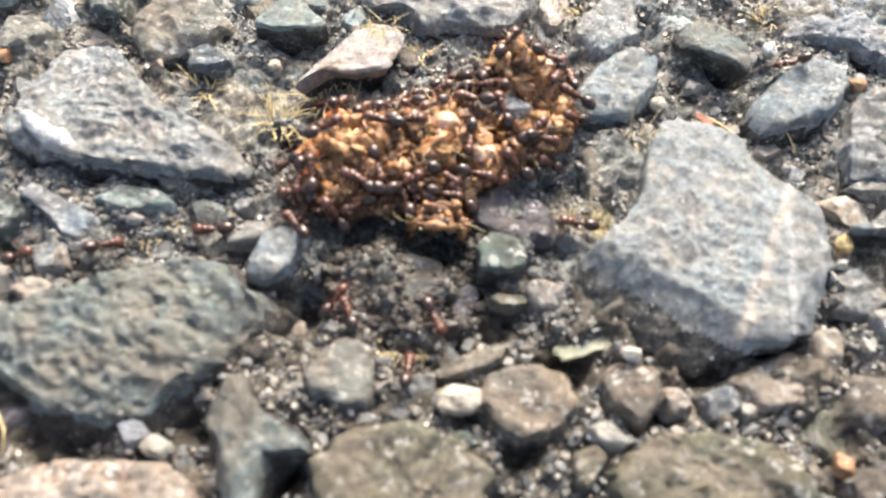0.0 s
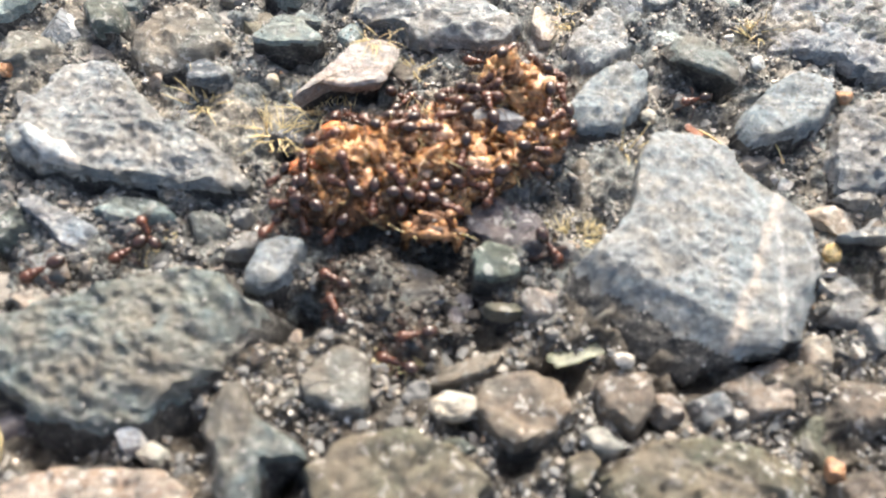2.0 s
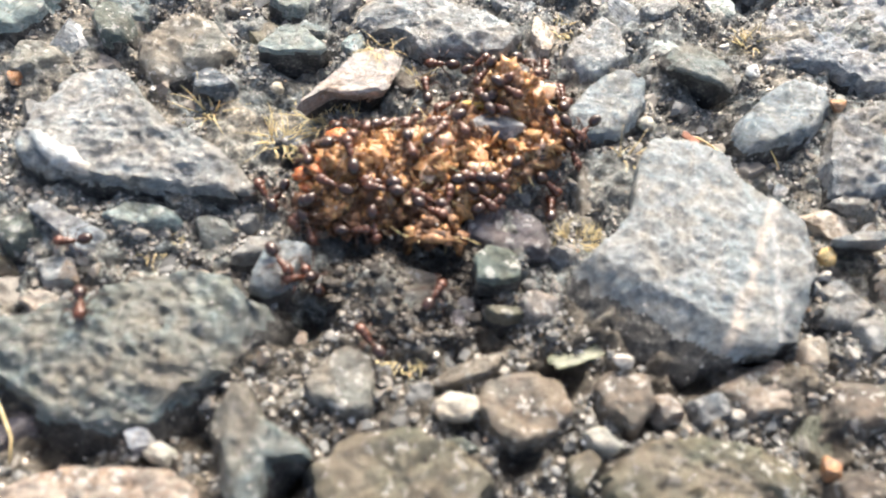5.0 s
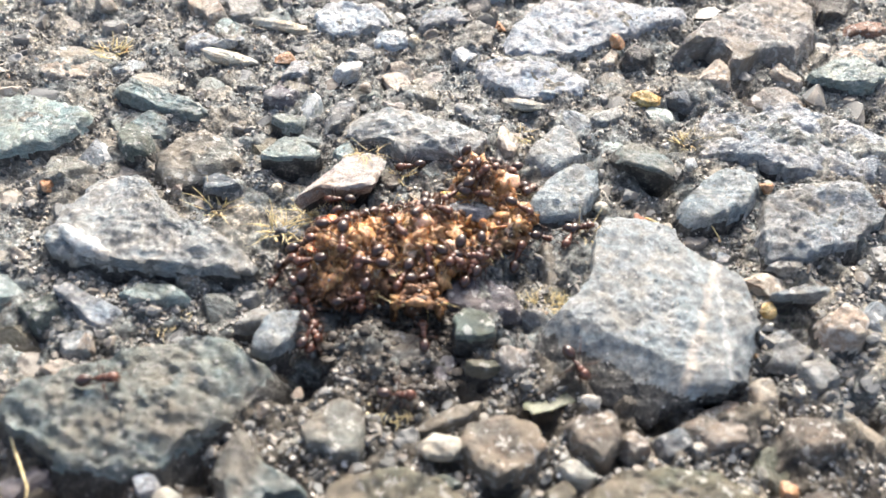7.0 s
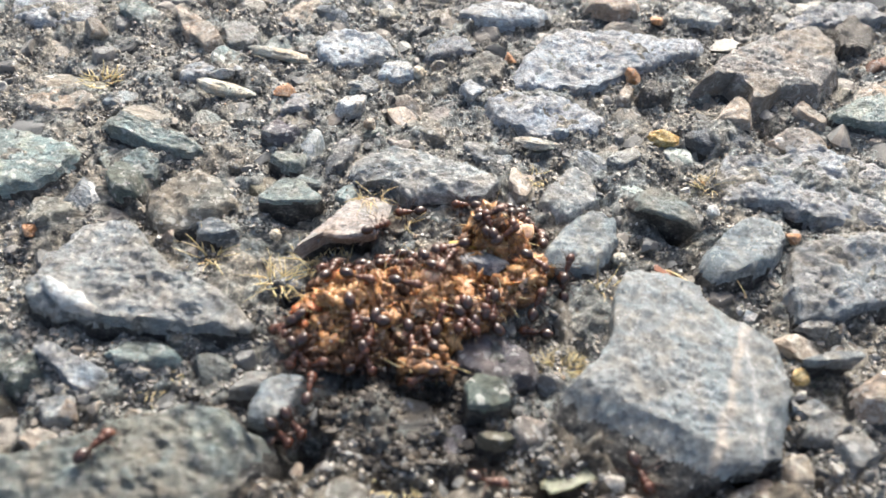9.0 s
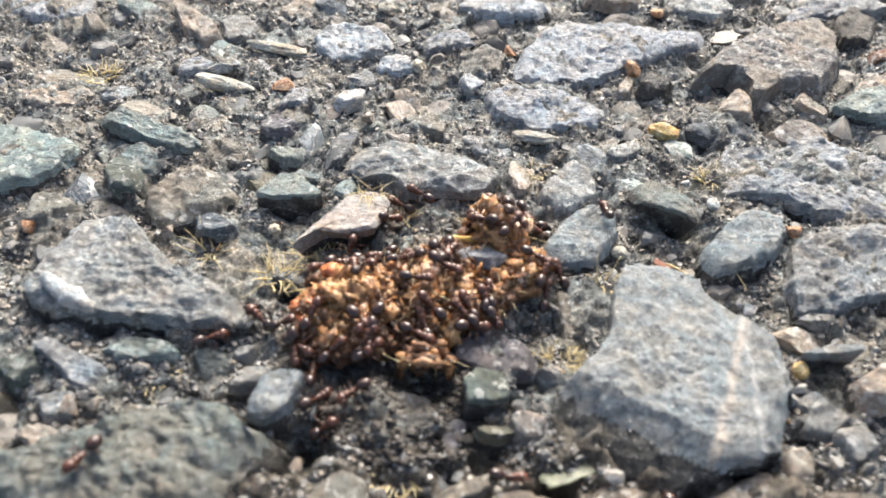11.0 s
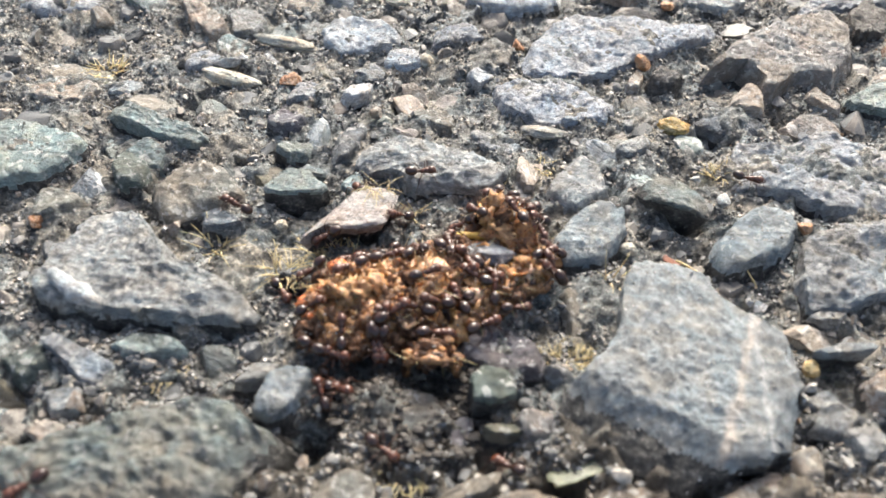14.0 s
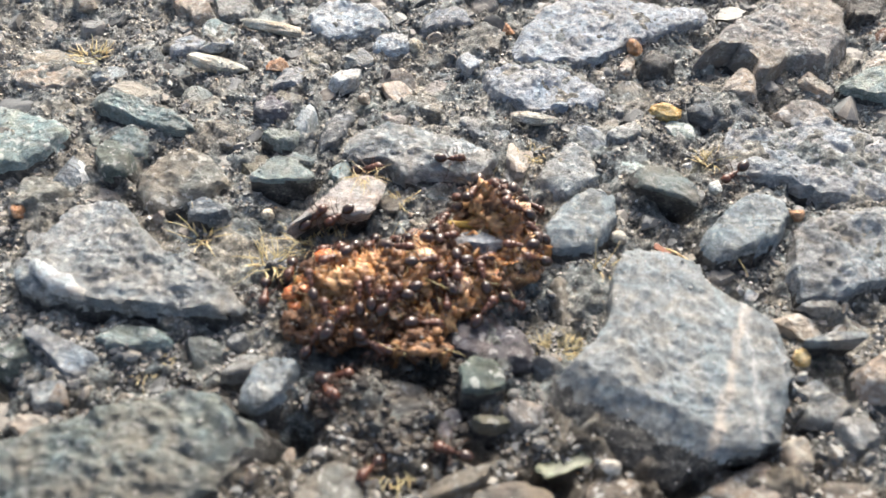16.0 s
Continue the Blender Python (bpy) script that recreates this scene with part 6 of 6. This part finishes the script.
def ant(label, seed):
    """One worker ant: its body and its limbs."""
    rnd = random.Random(seed)
    top = new("ant")
    tagged(top, label, "ant", "ants feeding on the scrap")
    size = rnd.uniform(0.8, 0.94)
    top.scale = (size, size, size)
    legs = []
    for name, me in ANT.items():
        ob = new(name.split("_")[0], me)
        ob.parent = top
        ob.location = [c * MM for c in JOINTS[name]]
        if name.startswith("leg"):
            legs.append((ob, name))
            ob.rotation_euler = (0, 0, rnd.uniform(-0.25, 0.25))
        elif name == "gaster":
            ob.rotation_euler = (0, rnd.uniform(-0.25, 0.3), rnd.uniform(-0.2, 0.2))
        elif name == "head":
            head = ob
            ob.rotation_euler = (0, rnd.uniform(-0.1, 0.45), rnd.uniform(-0.3, 0.3))
        elif name.startswith("ant"):
            ob.parent = head
            ob.location = [(c - h) * MM for c, h in zip(JOINTS[name], JOINTS["head"])]
            ob.rotation_euler = (0, rnd.uniform(0, 0.5), rnd.uniform(-0.35, 0.35))
    return top, legs


def stance(x, y, heading, lift=0.0):
    """The pose of an ant that stands on whatever lies at x, y."""
    c, s = math.cos(heading), math.sin(heading)
    z = rest_height(x, y, 0.8)
    ahead = rest_height(x + 1.1 * c, y + 1.1 * s, 0.6) - rest_height(x - 1.1 * c, y - 1.1 * s, 0.6)
    across = rest_height(x - 0.9 * s, y + 0.9 * c, 0.6) - rest_height(x + 0.9 * s, y - 0.9 * c, 0.6)
    pitch, roll = max(-0.7, min(0.7, math.atan2(ahead, 2.2))), max(-0.6, min(0.6, math.atan2(across, 1.8)))
    return Matrix.Translation((x * MM, y * MM, (z + lift) * MM)) @ Euler((roll, -pitch, heading)).to_matrix().to_4x4()


def swing(legs, times, angles):
    """Leg poses over time: the tripod gait, each leg about its hip."""
    for ob, name in legs:
        side, n = (1 if "left" in name else -1), int(name[-1])
        beat = 1 if (n + (side > 0)) % 2 else -1
        rest = ob.rotation_euler.z
        walk(ob, [(t, Matrix.Translation(ob.location) @ Euler((0.15 * max(0.0, beat * a) * side, 0, rest + side * beat * a)).to_matrix().to_4x4()) for t, a in zip(times, angles)])


def roaming_ant(label, seed, track):
    """An ant on its way: seconds and places in the plan; it faces where it goes."""
    top, legs = ant(label, seed)
    ts = np.arange(0, 16.01, 0.4)
    t0, x0, y0 = np.array(track, float).T
    xs, ys = np.interp(ts, t0, x0), np.interp(ts, t0, y0)
    rnd = random.Random(seed)
    face, rows, turns = None, [], []
    for k, t in enumerate(ts):
        a, b = max(0, k - 1), min(len(ts) - 1, k + 2)
        dx, dy = xs[b] - xs[a], ys[b] - ys[a]
        want = math.atan2(dy, dx) if math.hypot(dx, dy) > 0.12 else face
        want = rnd.uniform(-3, 3) if want is None else want
        if face is None:
            face = want
        d = (want - face + math.pi) % (2 * math.pi) - math.pi
        face += max(-1.0, min(1.0, d)) + rnd.uniform(-0.08, 0.08)
        rows.append((round(float(t), 2), stance(xs[k], ys[k], face)))
    walk(top, rows)
    steps = np.arange(0, 16.01, 0.1)
    gone = np.interp(steps, ts, np.r_[0, np.cumsum(np.hypot(np.diff(xs), np.diff(ys)))])
    swing(legs, [round(float(t), 2) for t in steps], [0.36 * math.sin(g * 4.2 + 0.3 * math.sin(t * 3)) for g, t in zip(gone, steps)])


def feeding_ant(label, seed, x, y):
    """An ant that shifts about on the scrap."""
    rnd = random.Random(seed)
    top, legs = ant(label, seed)
    face, rows, t = rnd.uniform(-math.pi, math.pi), [], 0.0
    hx, hy = x, y
    lift = rnd.uniform(-0.15, 0.05)
    while t < 16.0:
        rows.append((round(t, 2), stance(x, y, face, lift)))
        t += rnd.uniform(0.4, 1.1)
        if rnd.random() < 0.75:
            face += rnd.uniform(-0.7, 0.7)
            step = rnd.uniform(0.0, 0.9)
            nx, ny = x + step * math.cos(face), y + step * math.sin(face)
            if math.hypot(nx - hx, ny - hy) < 2.6 and in_foot(nx, ny, 1.12):
                x, y = nx, ny
            else:
                face += 0.7
    rows.append((16.0, stance(x, y, face, lift)))
    walk(top, rows)
    steps = np.arange(0, 16.01, 0.4)
    swing(legs, [round(float(s), 2) for s in steps], [rnd.uniform(-0.3, 0.3) for _ in steps])

# ways of the roaming ants: seconds, and places in millimetres
WAY_A = [(0, -15.6, -3.9), (1.5, -19.6, -4.0), (3, -23.0, -7.0), (5.5, -21.3, -11.0), (6, -21.3, -11.0), (6.5, -21.3, -11.5), (7, -21.4, -11.4), (7.5, -20.8, -11.5), (8, -20.8, -11.2), (9, -20.7, -10.7), (11.5, -20.8, -11.7), (14, -23.5, -13.6), (16, -25.7, -14.8)]
WAY_B = [(0, -10.4, -4.3), (1.5, -11.8, -3.0), (3, -12.0, -3.6), (5.5, -11.0, -6.3), (7, -9.3, -5.0), (9, -10.4, -7.2), (11.5, -8.6, -5.1), (14.5, -7.5, -5.2), (16, -7.1, -5.7)]
WAY_C = [(0, -26.8, -7.2), (1.5, -24.4, -7.1), (3, -25.9, -8.0), (5.5, -30.9, -9.1), (9, -35.1, -4.0), (16, -33.4, -5.9)]
WAY_D = [(0, -22.4, -6.0), (1.5, -19.6, -4.0), (3, -20.3, -4.1), (5.5, -25.3, -5.6), (7, -32.5, -5.1), (9, -34.3, -4.0), (10.6, -20.0, -3.0), (11.3, -14.5, -0.3), (11.9, -14.1, 0.0), (12.2, -16.6, -1.1), (12.5, -17.6, -1.6), (12.8, -19.7, -2.0), (13.1, -24.1, -1.6), (13.4, -27.8, -2.5), (13.7, -31.3, -3.4), (16, -39.0, -4.0)]
WAY_E = [(0, -7.0, -8.5), (1.5, -6.1, -6.9), (3, -8.8, -5.4), (5.5, -10.3, -6.5), (7, -9.4, -5.7), (9, -9.5, -5.0), (12.5, -9.5, -3.3), (16, -7.5, -5.6)]
WAY_F = [(0, -1.6, -8.7), (1.5, -1.3, -9.1), (3, -3.3, -9.8), (5.5, -1.0, -6.0), (7, -1.3, -5.2), (9, -1.5, -3.2), (11.5, -6.9, -6.2), (12.5, -7.6, -7.8), (14.5, -3.4, -9.3), (16, -4.3, -10.7)]
WAY_G = [(0, -2.5, -12.5), (1.5, -2.5, -11.2), (3, -3.5, -10.9), (5.5, -5.5, -10.3), (7, -2.6, -9.7), (9, 2.5, -10.7), (11.5, 4.0, -10.6), (14.5, 3.6, -9.6), (16, 0.8, -9.1)]
WAY_H = [(0, 7.2, -1.6), (1.5, 4.5, -1.6), (3, 7.5, -4.0), (5.5, 5.6, 2.0), (7, 9.4, -7.0), (7.5, 10.9, -7.6), (8, 11.9, -8.4), (9, 12.1, -8.5), (11.5, 14.0, -12.6), (16, 15.0, -14.8)]
WAY_I = [(0, -11.2, 6.8), (1.5, -6.0, 9.1), (3, -4.8, 9.4), (5.5, 1.1, 14.0), (7, 0.8, 13.6), (9, 0.7, 13.4), (11.5, -4.2, 13.3), (12.5, -4.4, 14.2), (14.5, -3.8, 14.5), (16, -0.7, 14.8)]
WAY_J = [(0, 22.2, 12.2), (1.5, 18.4, 11.9), (3, 11.6, 8.8), (5.5, 7.2, 6.7), (7, 10.8, 5.6), (9, 7.8, 6.5), (11.3, 11.9, 12.2), (11.6, 9.5, 14.0), (11.9, 9.3, 17.1), (12.2, 9.8, 21.2), (12.5, 9.5, 22.8), (12.8, 11.4, 20.2), (13.1, 14.2, 18.6), (13.4, 17.8, 18.9), (13.7, 19.4, 18.3), (14, 23.3, 17.0), (14.4, 28.0, 13.6), (14.7, 33.9, 13.5), (15, 37.1, 12.4), (16, 43.1, 12.4)]
WAY_K = [(0, -6.7, -0.8), (5.5, -8.4, -0.1), (9, -10.9, -0.1), (11.5, -9.2, -0.2), (12.5, -6.4, 10.0), (14.5, -9.3, 14.0), (16, -7.3, 14.2)]
WAY_L = [(0, 29.9, 4.2), (9, 38.3, 12.7), (12, 42.0, 12.0), (14.4, 37.8, 12.5), (14.8, 33.2, 14.1), (15.1, 28.2, 15.6), (15.4, 27.1, 17.0), (15.7, 25.2, 18.6), (16, 23.0, 16.3)]
WAY_M = [(0, -10.4, -1.4), (3, -11.0, -1.4), (5.5, -14.0, -0.1), (7, -11.4, 0.6), (9, -11.2, -0.2), (11.5, -14.3, 0.4), (13.5, -13.2, 3.3), (16, -13.1, 1.8)]
WAY_N = [(0, -9.6, -0.6), (5.5, -10.3, 2.0), (7, -10.4, 1.1), (9, -8.7, 3.2), (11.5, -8.2, 8.6), (12.5, -6.4, 9.7), (14.5, -11.6, 7.3), (16, -10.5, 8.3)]
WAY_O = [(0, -5.5, 6.5), (5.5, -3.3, 10.4), (7, -9.0, 7.6), (9, -6.7, 9.3), (12.5, -5.1, 10.6), (14.5, -5.5, 10.4), (16, -8.5, 8.5)]
WAY_P = [(0, 3.7, 3.9), (3, 6.0, 6.6), (5.5, 6.8, 6.5), (7, 10.3, 5.0), (9, 6.1, 1.6), (11.5, 6.5, 4.8), (14.5, 6.4, 5.1), (16, 5.8, 4.9)]
WAY_Q = [(0, -6.2, -9.3), (3, -6.9, -8.0), (5.5, -9.9, -5.6), (7, -8.7, -5.5), (9, -11.2, -7.9), (11.5, -6.7, -7.3), (14.5, -9.4, -5.1), (16, -6.8, -5.1)]
WAY_R = [(0, 2.5, 12.8), (5.5, -3.0, 12.9), (9, -4.0, 12.6), (11.5, -5.0, 12.4), (12.6, -6.0, 13.0), (13.1, -7.6, 12.6), (13.4, -10.0, 11.6), (13.7, -14.4, 9.6), (14, -18.3, 10.2), (14.4, -25.3, 11.4), (14.8, -32.3, 12.5), (15.1, -33.5, 13.1), (15.7, -36.4, 13.5), (16, -37.8, 12.8)]
TRACKS = [WAY_A, WAY_B, WAY_C, WAY_D, WAY_E, WAY_F, WAY_G, WAY_H, WAY_I, WAY_J, WAY_K, WAY_L, WAY_M, WAY_N, WAY_O, WAY_P, WAY_Q, WAY_R]


def motions():
    rnd = random.Random(31)
    spots = []
    while len(spots) < 45:
        x, y = rnd.uniform(-13, 9), rnd.uniform(-4, 14)
        if not in_foot(x, y, 1.1) or any(math.hypot(x - a, y - b) < 0.9 for a, b in spots):
            continue
        if in_foot(x, y, 0.72) and rnd.random() < 0.6:
            continue
        if rnd.random() < 0.8 and (math.hypot(x + 7.8, y - 1.4) < 2.0 or math.hypot(x - 2.9, y - 8.4) < 2.0):
            continue
        spots.append((x, y))
    for k, (x, y) in enumerate(spots):
        feeding_ant("glossy dark brown ant with a black abdomen, feeding on the scrap", 100 + k, x, y)
    for k, track in enumerate(TRACKS):
        roaming_ant("reddish brown ant walking over the stones", 300 + k, track)


motions()
